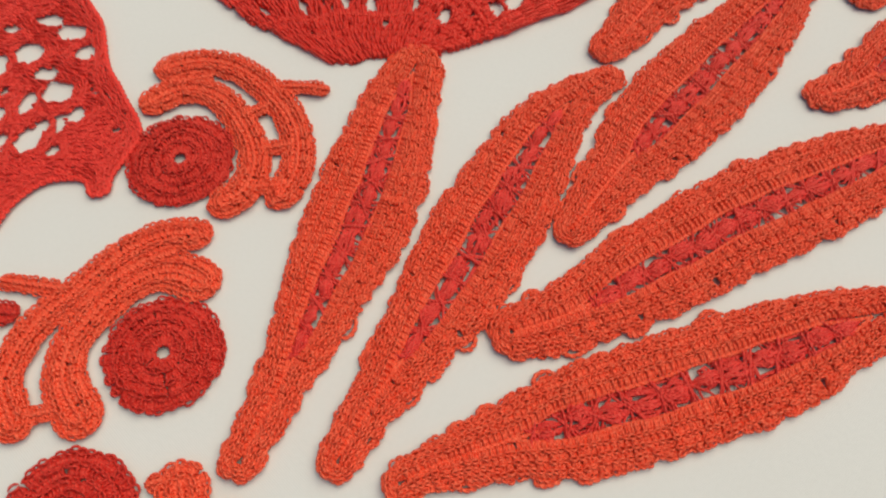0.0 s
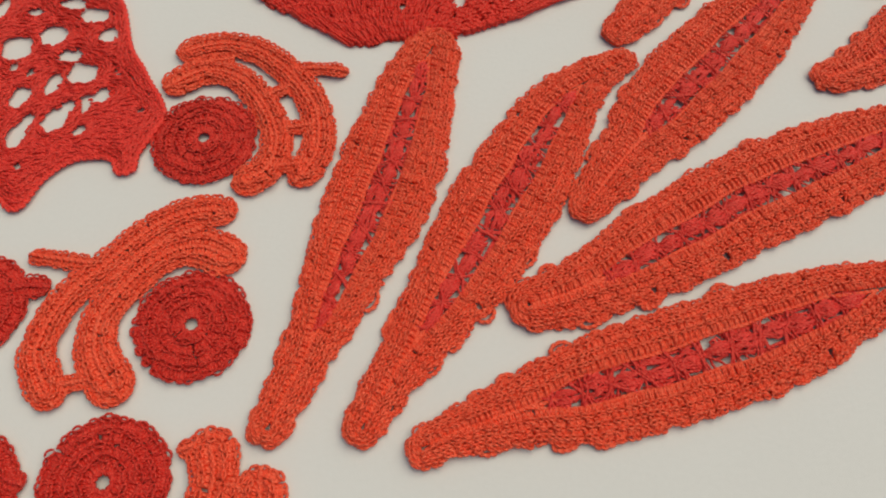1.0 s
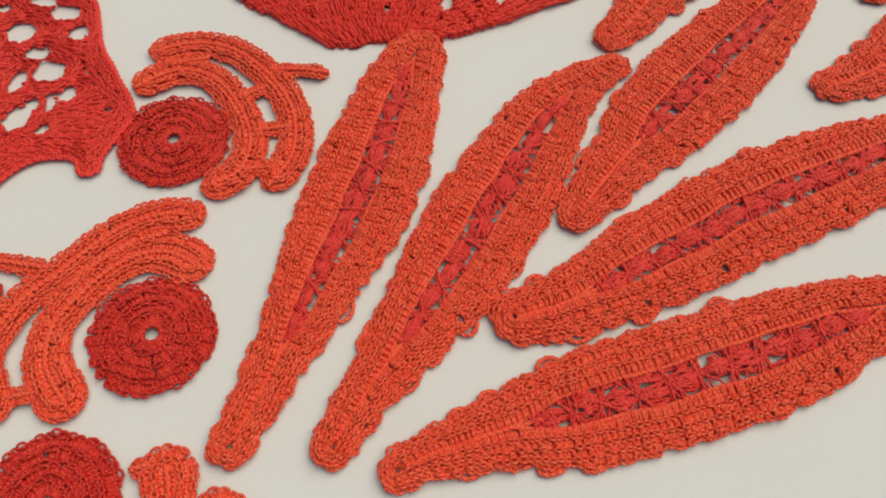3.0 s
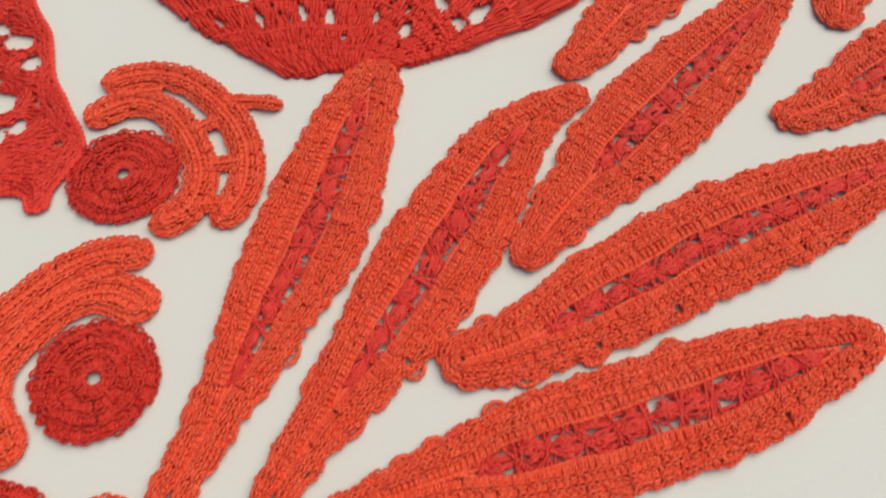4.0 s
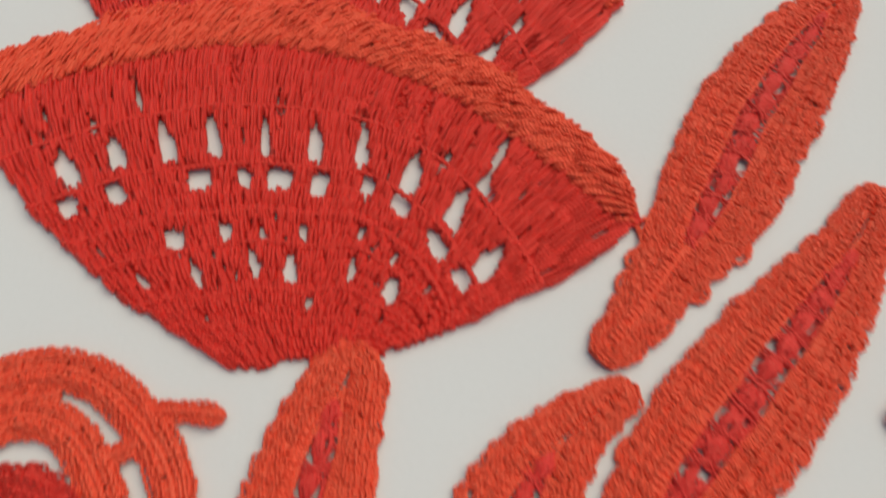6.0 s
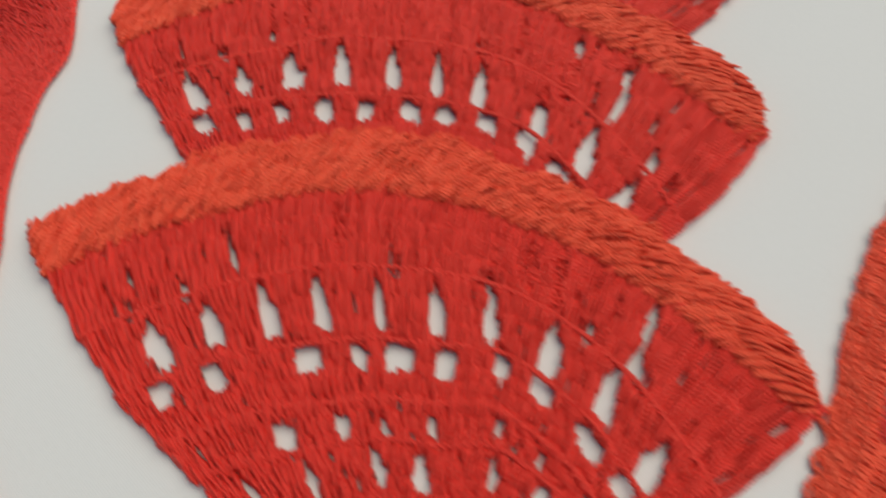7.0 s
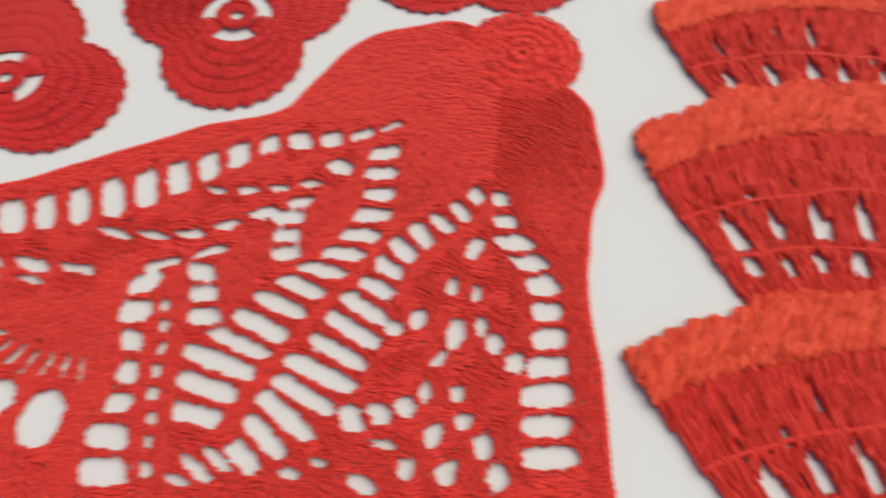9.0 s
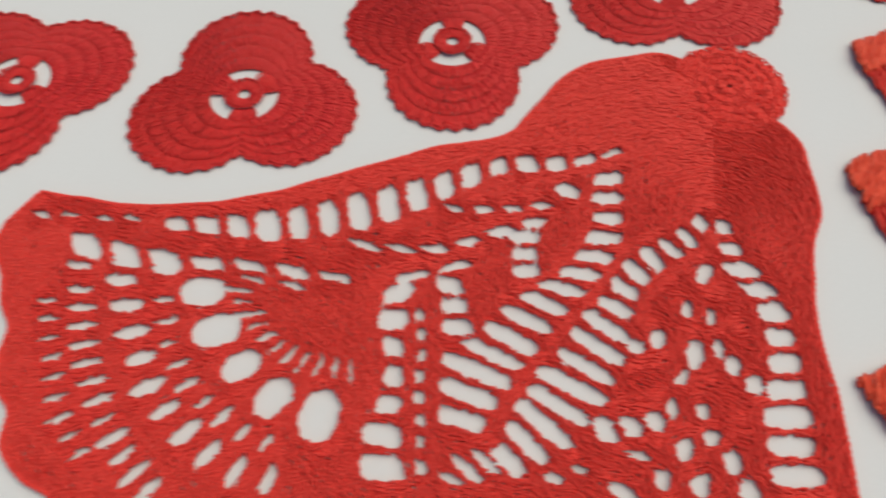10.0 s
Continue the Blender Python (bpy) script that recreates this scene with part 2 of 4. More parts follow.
def tubes(mesh, batches, origin, sides=4):
    """Many short yarn strands as one mesh; UV holds length along and turn around."""
    V, F, U, base = [], [], [], 0
    for c, rad in batches:
        N, k, _ = c.shape
        if N == 0:
            continue
        tan = np.gradient(c, axis=1)
        ln = np.linalg.norm(tan, axis=2, keepdims=True)
        tan = tan / np.maximum(ln, 1e-6)
        sd = np.cross(tan, np.array([0.0, 0.0, 1.0]))
        sd /= np.maximum(np.linalg.norm(sd, axis=2, keepdims=True), 1e-6)
        up = np.cross(sd, tan)
        prof = np.ones(k)
        prof[0] = prof[-1] = 0.62
        a = np.arange(sides) / sides * 2 * np.pi
        v = c[:, :, None] + rad * prof[None, :, None, None] * (sd[:, :, None] * np.cos(a)[:, None] + up[:, :, None] * np.sin(a)[:, None])
        V.append(v.reshape(-1, 3))
        i, j, m = np.meshgrid(np.arange(N), np.arange(k - 1), np.arange(sides), indexing="ij")
        q = lambda jj, mm: base + (i * k + jj) * sides + mm % sides
        F.append(np.stack([q(j, m), q(j + 1, m), q(j + 1, m + 1), q(j, m + 1)], -1).reshape(-1, 4))
        dist = np.concatenate([np.zeros((N, 1)), np.cumsum(ln[:, 1:, 0], axis=1)], axis=1)
        u0, u1 = dist[i, j], dist[i, j + 1]
        U.append(np.stack([u0, m / sides, u1, m / sides, u1, (m + 1) / sides, u0, (m + 1) / sides], -1).reshape(-1, 8))
        base += N * k * sides
    V, F, U = np.concatenate(V), np.concatenate(F), np.concatenate(U)
    V = (V - np.array([origin[0], origin[1], 0.0])) / 1000.0
    mesh.vertices.add(len(V))
    mesh.vertices.foreach_set("co", V.ravel())
    mesh.loops.add(F.size)
    mesh.loops.foreach_set("vertex_index", F.ravel().astype(np.int32))
    mesh.polygons.add(len(F))
    mesh.polygons.foreach_set("loop_start", (np.arange(len(F)) * 4).astype(np.int32))
    mesh.polygons.foreach_set("use_smooth", np.ones(len(F), bool))
    mesh.uv_layers.new(name="UVMap").data.foreach_set("uv", U.ravel())
    mesh.update(calc_edges=True)


def thing(name, x, y, label, category, group=""):
    ob = new(name)
    ob.location = (x / 1000, y / 1000, 0)
    ob.empty_display_size = 0.01
    return tagged(ob, label, category, group)


def part(name, batches, mat, parent, label="", sides=4):
    mesh = bpy.data.meshes.new(name)
    tubes(mesh, batches, (parent.location.x * 1000, parent.location.y * 1000), sides)
    mesh.materials.append(mat)
    ob = new(name, mesh)
    ob.parent = parent
    return tagged(ob, label) if label else ob


# ---- leaves ----
def shape(axis, profile, n=360):
    """Closed outline of a long form about its axis line, with the axis point that each outline point belongs to."""
    L = length(axis)
    ps, pw = np.array(profile, float).T
    s = 0.5 - 0.5 * np.cos(np.linspace(0, np.pi, n // 2))
    fine = np.linspace(0, 1, 60)
    hw = np.interp(s, fine, np.convolve(np.pad(np.interp(fine, ps, pw), 4, mode="edge"), np.ones(9) / 9, "valid"))
    r0, r1 = hw[0] / L, hw[-1] / L
    cap = np.minimum(1, np.sqrt(np.clip(1 - (1 - s / r0) ** 2, 0, 1)) * (s < r0) + (s >= r0))
    cap *= np.minimum(1, np.sqrt(np.clip(1 - (1 - (1 - s) / r1) ** 2, 0, 1)) * (1 - s < r1) + (1 - s >= r1))
    nn = normals(axis)
    c, o = along(axis, s), along(nn, s)
    core = along(axis, np.clip(s, r0, 1 - r1))
    left, right = c + o * (hw * cap)[:, None], (c - o * (hw * cap)[:, None])[::-1]
    both = np.hstack([np.vstack([left, right]), np.vstack([core, core[::-1]]), np.r_[s, s[::-1]][:, None]])
    both = resample(both, n, closed=True)
    return both[:, :2], both[:, 2:4], both[:, 4]


def leaf(ctrl, profile, vein=(0.2, 0.93), vein_width=0.27, z=0.5, scallop=1.3, label="", loops=True):
    axis = spline(ctrl)
    L = length(axis)
    out, core, s = shape(axis, profile)
    ob = thing("crochet_leaf", axis[80][0], axis[80][1], label, "crochet leaf", "crochet leaves")
    d = out - core
    dist = np.linalg.norm(d, axis=1)[:, None] + 1e-6
    per, seed = length(out), axis[0][0]
    turn = np.linspace(0, 1, len(out))
    bumps = turn * round(per / 5.4) + 0.35 * np.sin(turn * 6.283 * 5) + 0.2 * np.sin(turn * 6.283 * 11)
    size = np.array([noise.noise((math.floor(x) * 1.7, seed, 5.5)) for x in bumps])[:, None]
    beat = np.abs(np.sin(np.pi * bumps))[:, None] ** 0.8
    rim = waver(out + d / dist * ((beat - 0.75) * scallop * (1 + 0.8 * size) - 0.2), 0.7, seed)
    ramp = np.clip(np.minimum((s - vein[0] + 0.05) / 0.10, (vein[1] + 0.03 - s) / 0.08), 0, 1)[:, None]
    f_v = 0.03 + (vein_width - 0.03) * ramp + 0.16 * np.clip((0.04 - s) / 0.03, 0, 1)[:, None]
    line = lambda q, k: waver(core + d * (f_v + (1 - f_v) * q), 0.55, seed + k, 6.0)
    lines = [line(q, k) for k, q in enumerate((0.0, 0.30, 0.56, 0.80))] + [rim]
    holes = lambda q: np.array([noise.noise((x * per / 3.6, seed, 8.1)) > 0.54 for x in q])
    part("inner_band", stitches(lines[0], lines[1], z + 0.8, z + 0.95, 1.15, rad=0.4, lift=0.4, lean=0.3), ORANGE, ob)
    part("middle_band", stitches(lines[1], lines[2], z + 0.75, z + 0.8, 1.25, rad=0.39, lean=-0.2, jig=1.1), ORANGE, ob)
    part("outer_band", stitches(lines[2], lines[3], z + 0.65, z + 0.6, 1.35, rad=0.39, lean=0.25, skip=holes, jig=1.2), ORANGE, ob)
    part("scalloped_border", stitches(lines[3], rim, z + 0.5, z + 0.1, 1.35, rad=0.39, lift=0.5, jig=1.4), ORANGE, ob)
    part("stalk_cord", cord(resample(along(axis, np.linspace(0.045, vein[0] + 0.02, 60)), 120), z + 0.6, 0.4, 1.3), ORANGE, ob)
    sv = np.linspace(vein[0] - 0.04, vein[1] + 0.02, 120)
    half = np.interp(sv, *np.array(profile, float).T) * vein_width * np.clip(np.minimum(sv - vein[0] + 0.05, vein[1] + 0.03 - sv) / 0.10, 0.1, 1)
    for side in (1, -1):
        ridge = along(axis, sv) + along(normals(axis), sv) * (side * half)[:, None]
        part("ridge_cord", cord(resample(waver(ridge, 0.6, side), 300), z + 0.62, 0.34, 1.2), ORANGE, ob)
    # open loops of chain that stand clear of the border, most of them towards the stalk
    if loops:
        for k in range(10):
            want = rng.uniform(0.08, 0.34) if k < 7 else rng.uniform(0.4, 0.9)
            i = int(np.argmin(np.abs(s[:len(s) // 2] - want)))
            i = i if k % 3 else len(s) - 1 - i
            t = d[i] / dist[i]
            side = np.array([-t[1], t[0]])
            a = np.linspace(-0.5, math.pi + 0.5, 40)
            wide, tall = rng.uniform(1.7, 2.6), rng.uniform(1.0, 1.7)
            bend = rim[i] + side * (np.cos(a) * wide)[:, None] + t * (np.sin(a) * tall - 0.3)[:, None]
            part("edge_loop", cord(resample(bend, 60), z + 0.15, 0.36, 1.15), ORANGE, ob)
    # dark vein: puffs of strands, held by crossed threads, with slits beside them
    v0, v1 = vein
    cells = max(3, int(round((v1 - v0) * L / 6.0)))
    nn = normals(axis)
    fine = np.linspace(0, 1, 60)
    hw = np.interp(fine, *np.array(profile, float).T) * vein_width
    t = np.linspace(0, 1, 6)
    arc = np.sin(np.pi * t)
    puffs, ties = [], []
    for k in range(cells):
        mid = v0 + (v1 - v0) * (k + 0.5 + rng.normal(0, 0.06)) / cells
        run = (v1 - v0) / cells * rng.uniform(0.48, 0.66)
        wide = float(np.interp(mid, fine, hw)) * rng.uniform(0.42, 0.74)
        shift = wide * rng.uniform(0.05, 0.3) * (1 if k % 2 else -1)
        for m in range(20):
            off = rng.uniform(-1, 1)
            ang = rng.normal(0, 0.75)
            reach = math.sqrt(max(0.1, 1 - off * off * 0.8))
            x = (2 * t - 1) * reach
            sk = mid + run * (x * math.cos(ang))
            across = shift + wide * (off * (0.75 + 0.25 * arc) + x * math.sin(ang) * 0.6)
            c = np.zeros((1, 6, 3))
            c[0, :, :2] = along(axis, sk) + along(nn, sk) * across[:, None]
            c[0, :, :2] += rng.normal(0, 0.26, (6, 2))
            c[0, :, 2] = z + 0.3 + (0.35 + 0.4 * (1 - off * off)) * arc + 0.35 * rng.random()
            puffs.append((c, 0.34))
        for m in range(7):
            edge = v0 + (v1 - v0) * (k + rng.normal(0, 0.07)) / cells
            lean = rng.normal(0, 0.3) * run * 2
            sk = edge + lean * (2 * t - 1)
            full = np.interp(sk, fine, hw) * 1.15
            c = np.zeros((1, 6, 3))
            c[0, :, :2] = along(axis, sk) + along(nn, sk) * (full * (2 * t - 1))[:, None] + rng.normal(0, 0.25, (6, 2))
            c[0, :, 2] = z + 0.3 + 0.1 * m + 0.25 * arc
            ties.append((c, 0.3))
        # one flank of the cell is drawn closed by lengthwise threads
        for m in range(3 if rng.random() < 0.55 else 0):
            flank = (-1 if k % 2 else 1) * (0.72 + 0.12 * m)
            sk = v0 + (v1 - v0) * (k - 0.15 + 1.3 * t) / cells
            c = np.zeros((1, 6, 3))
            c[0, :, :2] = along(axis, sk) + along(nn, sk) * (np.interp(sk, fine, hw) * flank)[:, None] + rng.normal(0, 0.1, (6, 2))
            c[0, :, 2] = z + 0.2 + 0.2 * arc
            puffs.append((c, 0.3))
    part("vein", puffs, CARMINE, ob, "dark red open-worked vein")
    part("vein_threads", ties, CARMINE, ob)
    return ob


LEAF = "orange-red crochet leaf, scalloped edge, dark red vein"
leaf([(-43, 26.8), (-37.1, 39.9), (-28.7, 63.3), (-20.4, 86.8), (-14.3, 111), (-8.5, 129)],
     [(0, 4), (.13, 4.2), (.25, 5.9), (.37, 9.2), (.48, 11.4), (.58, 11.8), (.7, 11), (.82, 9.4), (.93, 6.8), (1, 5.5)],
     vein=(0.24, 0.9), label=LEAF + ", joined to fan")
leaf([(-25.4, 26.8), (-17.8, 40.1), (-4.2, 62.3), (8.5, 85.1), (21.9, 107.8), (37.5, 120.2)],
     [(0, 4.0), (.14, 4.7), (.25, 6.8), (.36, 10.2), (.47, 11.7), (.57, 11.6), (.67, 10.8), (.79, 8.6), (.9, 5.4), (1, 2.6)],
     vein=(0.24, 0.84), label=LEAF + ", pointed end")
leaf([(-14.9, 24.6), (-1.7, 30.6), (22.5, 37.8), (46.6, 44.9), (70, 53.5), (88, 60.5)],
     [(0, 3.3), (.14, 4.8), (.26, 8.6), (.37, 10.8), (.48, 11.5), (.6, 11.6), (.7, 11), (.82, 9.2), (.93, 6), (1, 3.6)],
     vein=(0.27, 0.9), vein_width=0.3, label=LEAF + ", broad middle")
leaf([(5, 53.8), (20, 58.2), (39.9, 68.9), (59.6, 80), (80, 89.3), (108, 102)],
     [(0, 4.9), (.13, 6.9), (.23, 8.9), (.32, 10.4), (.42, 11.4), (.6, 11.7), (.7, 11.2), (.85, 8.5), (.93, 6), (1, 4)],
     vein=(0.2, 0.93), label=LEAF + ", between two others")
leaf([(20.8, 74.6), (31.4, 88.8), (47.7, 107.7), (64.6, 125.9), (81.3, 144.3), (90.5, 158.5)],
     [(0, 3.4), (.15, 6.0), (.26, 9.4), (.37, 11.6), (.48, 12.4), (.58, 11.7), (.7, 10), (.82, 7), (.92, 5.2), (1, 3.8)],
     vein=(0.27, 0.86), label=LEAF + ", leaning outward")
leaf([(32, 124), (42.4, 135.3), (57, 154.6), (69.7, 175.4), (84, 194.9), (99, 212)],
     [(0, 3.8), (.13, 5.3), (.25, 7.8), (.36, 10.6), (.45, 11.8), (.6, 12.1), (.7, 11.5), (.85, 9), (1, 4)],
     vein=(0.28, 0.92), label=LEAF + ", beside a fan")
leaf([(78.6, 110.6), (92.5, 116), (114, 130), (138, 150)], [(0, 4.4), (.15, 5.0), (.4, 10), (.7, 10), (1, 4)],
     vein=(0.28, 0.92), label=LEAF + ", thin stalk")
leaf([(99, 138), (105, 158), (116, 186), (130, 215)], [(0, 4.6), (.2, 7), (.5, 10), (.8, 9), (1, 4)],
     vein=(0.25, 0.92), label=LEAF + ", steeply leaning")


# ---- curled motifs: a wound disc under two curved bands ----
def circle(cx, cy, r, n=120, a0=0.0):
    a = np.linspace(0, 2 * np.pi, n, endpoint=True) + a0
    return np.stack([cx + r * np.cos(a), cy + r * np.sin(a)], -1)


def disc(ob, cx, cy, r, mat, rings=4, hole=1.6):
    """Rounds of stitches about a small eye, each a little higher than the next, with a toothed rim."""
    rr = hole + (r - hole) * np.linspace(0, 1, rings + 1) ** 0.92
    batch = []
    for k in range(rings):
        c0, c1 = circle(cx, cy, rr[k]), circle(cx, cy, rr[k + 1])
        c1 = waver(c1, 0.5, cx + k, 4.0)
        if k == rings - 1:
            teeth = np.abs(np.sin(np.linspace(0, np.pi, 120) * round(r * 2.2)))
            c1 = c1 + (c1 - (cx, cy)) / r * (teeth * 0.8 - 0.4)[:, None]
        hi = 0.65 + 0.14 * (rings - k)
        batch += stitches(c0, c1, hi + 0.14, hi if k < rings - 1 else 0.5, 1.45, rad=0.34, lift=0.3, jig=1.5, base=0.7)
    batch += cord(circle(cx, cy, hole + 0.3, 40), 1.35, 0.5, 1.3)
    part("disc", batch, mat, ob, "wound dark red disc with a small eye")


def strip(ob, name, ctrl, hw, mat, rows=2, z=0.5, label="", ends=1.0):
    """A narrow band of stitches worked outward from its middle line to a toothed rim."""
    axis = spline(ctrl)
    out, core, s = shape(axis, [(0, hw * ends), (0.14, hw * ends), (0.28, hw), (0.72, hw), (0.86, hw * ends), (1, hw * ends)], 300)
    d = out - core
    out = out + d / (np.linalg.norm(d, axis=1)[:, None] + 1e-6) * (0.5 * np.abs(np.sin(np.linspace(0, np.pi, 300) * round(length(out) / 1.6))) - 0.35)[:, None]
    batch = []
    cuts = np.linspace(0.05, 1, rows + 1)
    for k in range(rows):
        b = out if k == rows - 1 else core + d * cuts[k + 1]
        batch += stitches(core + d * cuts[k], b, z + 0.55 - 0.05 * k, z + (0.75 if k < rows - 1 else 0.15), 1.5 if rows > 1 else 1.3, lift=0.3)
    batch += cord(axis, z + 1.0, 0.42, 1.4)
    return part(name, batch, mat, ob, label)


def curl(cx, cy, r, inner, outer, links, stem, label, hw=(3.1, 3.2)):
    ob = thing("curled_motif", cx, cy, label, "crochet motif", "curled motifs")
    disc(ob, cx, cy, r, DEEP)
    strip(ob, "inner_band", inner, hw[0], ORANGE, label="orange-red curved inner band", ends=1.2)
    strip(ob, "outer_band", outer, hw[1], ORANGE, label="orange-red curved outer band", ends=1.1)
    for a, b in links:
        strip(ob, "link", [a, ((a[0] + b[0]) / 2, (a[1] + b[1]) / 2), b], 1.5, ORANGE, rows=1)
    if stem:
        strip(ob, "stem", stem, 1.5, ORANGE, rows=1, label="short thin stem")
    return ob


curl(-63.1, 97.2, 11.6, [(-74.5, 111.5), (-67.4, 116.3), (-60.9, 116.4), (-54.5, 112.4), (-48.9, 104.5), (-46.1, 96.4), (-47.4, 89.0), (-52.1, 85.6), (-55.0, 84.6)],
     [(-73.0, 122.3), (-64.3, 125.0), (-56.8, 124.4), (-49.6, 120.5), (-42.7, 113.4), (-38.1, 105.7), (-36.5, 98.0), (-37.2, 91.4), (-41.0, 84.6)],
     [((-69, 119), (-59, 120.4)), ((-50, 109), (-44, 112)), ((-46, 99.3), (-38, 100.5)), ((-47, 89), (-38.5, 90))],
     [(-44.5, 117.0), (-36.8, 117.0), (-30.8, 115.9)], "orange-red curled crochet motif around a dark red disc", hw=(3.1, 3.2))
curl(-59.1, 51.4, 11.5, [(-50.6, 64.6), (-53.7, 66.6), (-59.2, 69.0), (-65.2, 68.2), (-71.0, 64.0), (-75.5, 58.1), (-78.0, 53.4), (-78.2, 47.9), (-76.4, 43.1), (-70.4, 35.8)],
     [(-53.6, 76.8), (-57.1, 77.9), (-63.1, 77.6), (-70.0, 74.4), (-75.2, 69.6), (-79.7, 64.6), (-84.8, 59.4), (-87.9, 54.0), (-89.5, 48.5), (-89.2, 43.7), (-83.6, 34.6)],
     [((-60, 73.4), (-66, 71.6)), ((-66, 71.6), (-72, 67.4)), ((-72, 67.4), (-78, 60.8)), ((-84, 38.8), (-77.5, 40))],
     [(-82.2, 65.4), (-89.2, 66.5), (-96.2, 67.6)], "orange-red curled crochet motif, wide around its dark red disc", hw=(3.6, 3.2))
curl(-71, 20.3, 12.0, [(-53, 30), (-50.5, 21), (-53, 11), (-60, 4)], [(-41.8, 23), (-42, 13), (-48, 2), (-56, -5)],
     [((-48, 20), (-45, 19)), ((-58, 26), (-55, 27))], None, "orange-red curled crochet motif, disc beside its bands", hw=(3.9, 4.0))

# two motifs only touched by the view
for cx, cy, tail in ((-107.0, 56.0, [(-98, 60), (-94, 60.4), (-90.5, 60)]), (-99.5, 18.5, [(-90, 21), (-88, 20.5), (-86, 20)])):
    ob = thing("curled_motif", cx, cy, "dark red crochet disc with a short tab", "crochet motif", "curled motifs")
    disc(ob, cx, cy, 12.0, DEEP)
    strip(ob, "tab", tail, 2.2, DEEP, rows=1)


# ---- close work laid strand by strand, with holes ----
class Sheet:
    """A flat piece of crochet on a fine grid: its outline, its holes, and the way its strands run."""

    def __init__(self, outline, step=0.5):
        self.step, self.outline = step, outline
        lo, hi = outline.min(0) - 3, outline.max(0) + 3
        self.lo = lo
        nx, ny = (np.ceil((hi - lo) / step)).astype(int)
        self.gx, self.gy = np.meshgrid(lo[0] + step * np.arange(nx), lo[1] + step * np.arange(ny))
        self.solid = np.zeros(self.gx.shape, bool)
        for (xa, ya), (xb, yb) in zip(outline, np.roll(outline, -1, axis=0)):
            if ya != yb:
                cross = (ya > self.gy) != (yb > self.gy)
                self.solid ^= cross & (self.gx < (xb - xa) * (self.gy - ya) / (yb - ya) + xa)

    def pierce(self, mid, ax, ay, power=3.2, taper=0.0):
        """Cut one rounded hole with the half axes ax and ay; it narrows towards +ay by taper."""
        det = ax[0] * ay[1] - ax[1] * ay[0]
        if abs(det) < 1e-3:
            return
        dx, dy = self.gx - mid[0], self.gy - mid[1]
        p, q = (dx * ay[1] - dy * ay[0]) / det, (dy * ax[0] - dx * ax[1]) / det
        self.solid[(np.abs(p) / np.maximum(1 - taper * (q + 1) / 2, 0.05)) ** power + np.abs(q) ** power < 1] = False

    def cell(self, p):
        k = ((p - self.lo) / self.step).round().astype(int)
        return np.clip(k[:, 1], 0, self.gx.shape[0] - 1), np.clip(k[:, 0], 0, self.gx.shape[1] - 1)

    def blur(self, f, r):
        k = np.exp(-0.5 * (np.arange(-3 * r, 3 * r + 1) / r) ** 2)
        k /= k.sum()
        f = np.apply_along_axis(np.convolve, 0, f, k, "same")
        return np.apply_along_axis(np.convolve, 1, f, k, "same")

    def grain(self, angle, weight):
        """Strands follow the edges of the holes, and elsewhere the given angle."""
        dy, dx = np.gradient(self.blur(self.solid.astype(float), 2))
        xx = self.blur(dx * dx, 4) + weight * np.sin(angle) ** 2
        xy = self.blur(dx * dy, 4) - weight * np.sin(angle) * np.cos(angle)
        yy = self.blur(dy * dy, 4) + weight * np.cos(angle) ** 2
        self.flow = 0.5 * np.arctan2(2 * xy, xx - yy) + np.pi / 2
        self.depth = self.blur(self.solid.astype(float), 5)

    def strands(self, pitch, steps, stride, rad, z0, z1, stray, height=None, bias=0.0):
        """Short strands laid along the grain wherever the work is solid."""
        ny, nx = self.gx.shape
        ux, uy = np.meshgrid(np.arange(self.lo[0], self.lo[0] + self.step * nx, pitch), np.arange(self.lo[1], self.lo[1] + self.step * ny, pitch))
        p = np.stack([ux.ravel(), uy.ravel()], -1) + rng.uniform(-0.45, 0.45, (ux.size, 2)) * pitch
        p = p[self.solid[self.cell(p)]]
        lean = rng.normal(bias, stray, len(p))
        c = np.zeros((len(p), steps, 3))
        for sign in (1, -1):
            q = p.copy()
            d0 = self.flow[self.cell(p)]
            prev = np.stack([np.cos(d0 + lean), np.sin(d0 + lean)], -1) * sign
            for j in (range(steps // 2, steps) if sign == 1 else range(steps // 2, -1, -1)):
                c[:, j, :2] = q
                ang = self.flow[self.cell(q)] + lean
                step = np.stack([np.cos(ang), np.sin(ang)], -1)
                step *= np.sign((step * prev).sum(1))[:, None]
                nxt = q + step * stride
                q = np.where(self.solid[self.cell(nxt)][:, None], nxt, q + step * stride * 0.2)
                prev = step
        dome = np.clip(self.depth[self.cell(p)] - 0.35, 0, 0.65)
        t = np.linspace(0, 1, steps)
        high = z0 + (z1 - z0) * rng.random(len(p)) + 0.5 * dome + (height(p) if height else 0)
        c[:, :, 2] = high[:, None] + 0.3 * np.sin(np.pi * t)[None]
        return p, c, rad


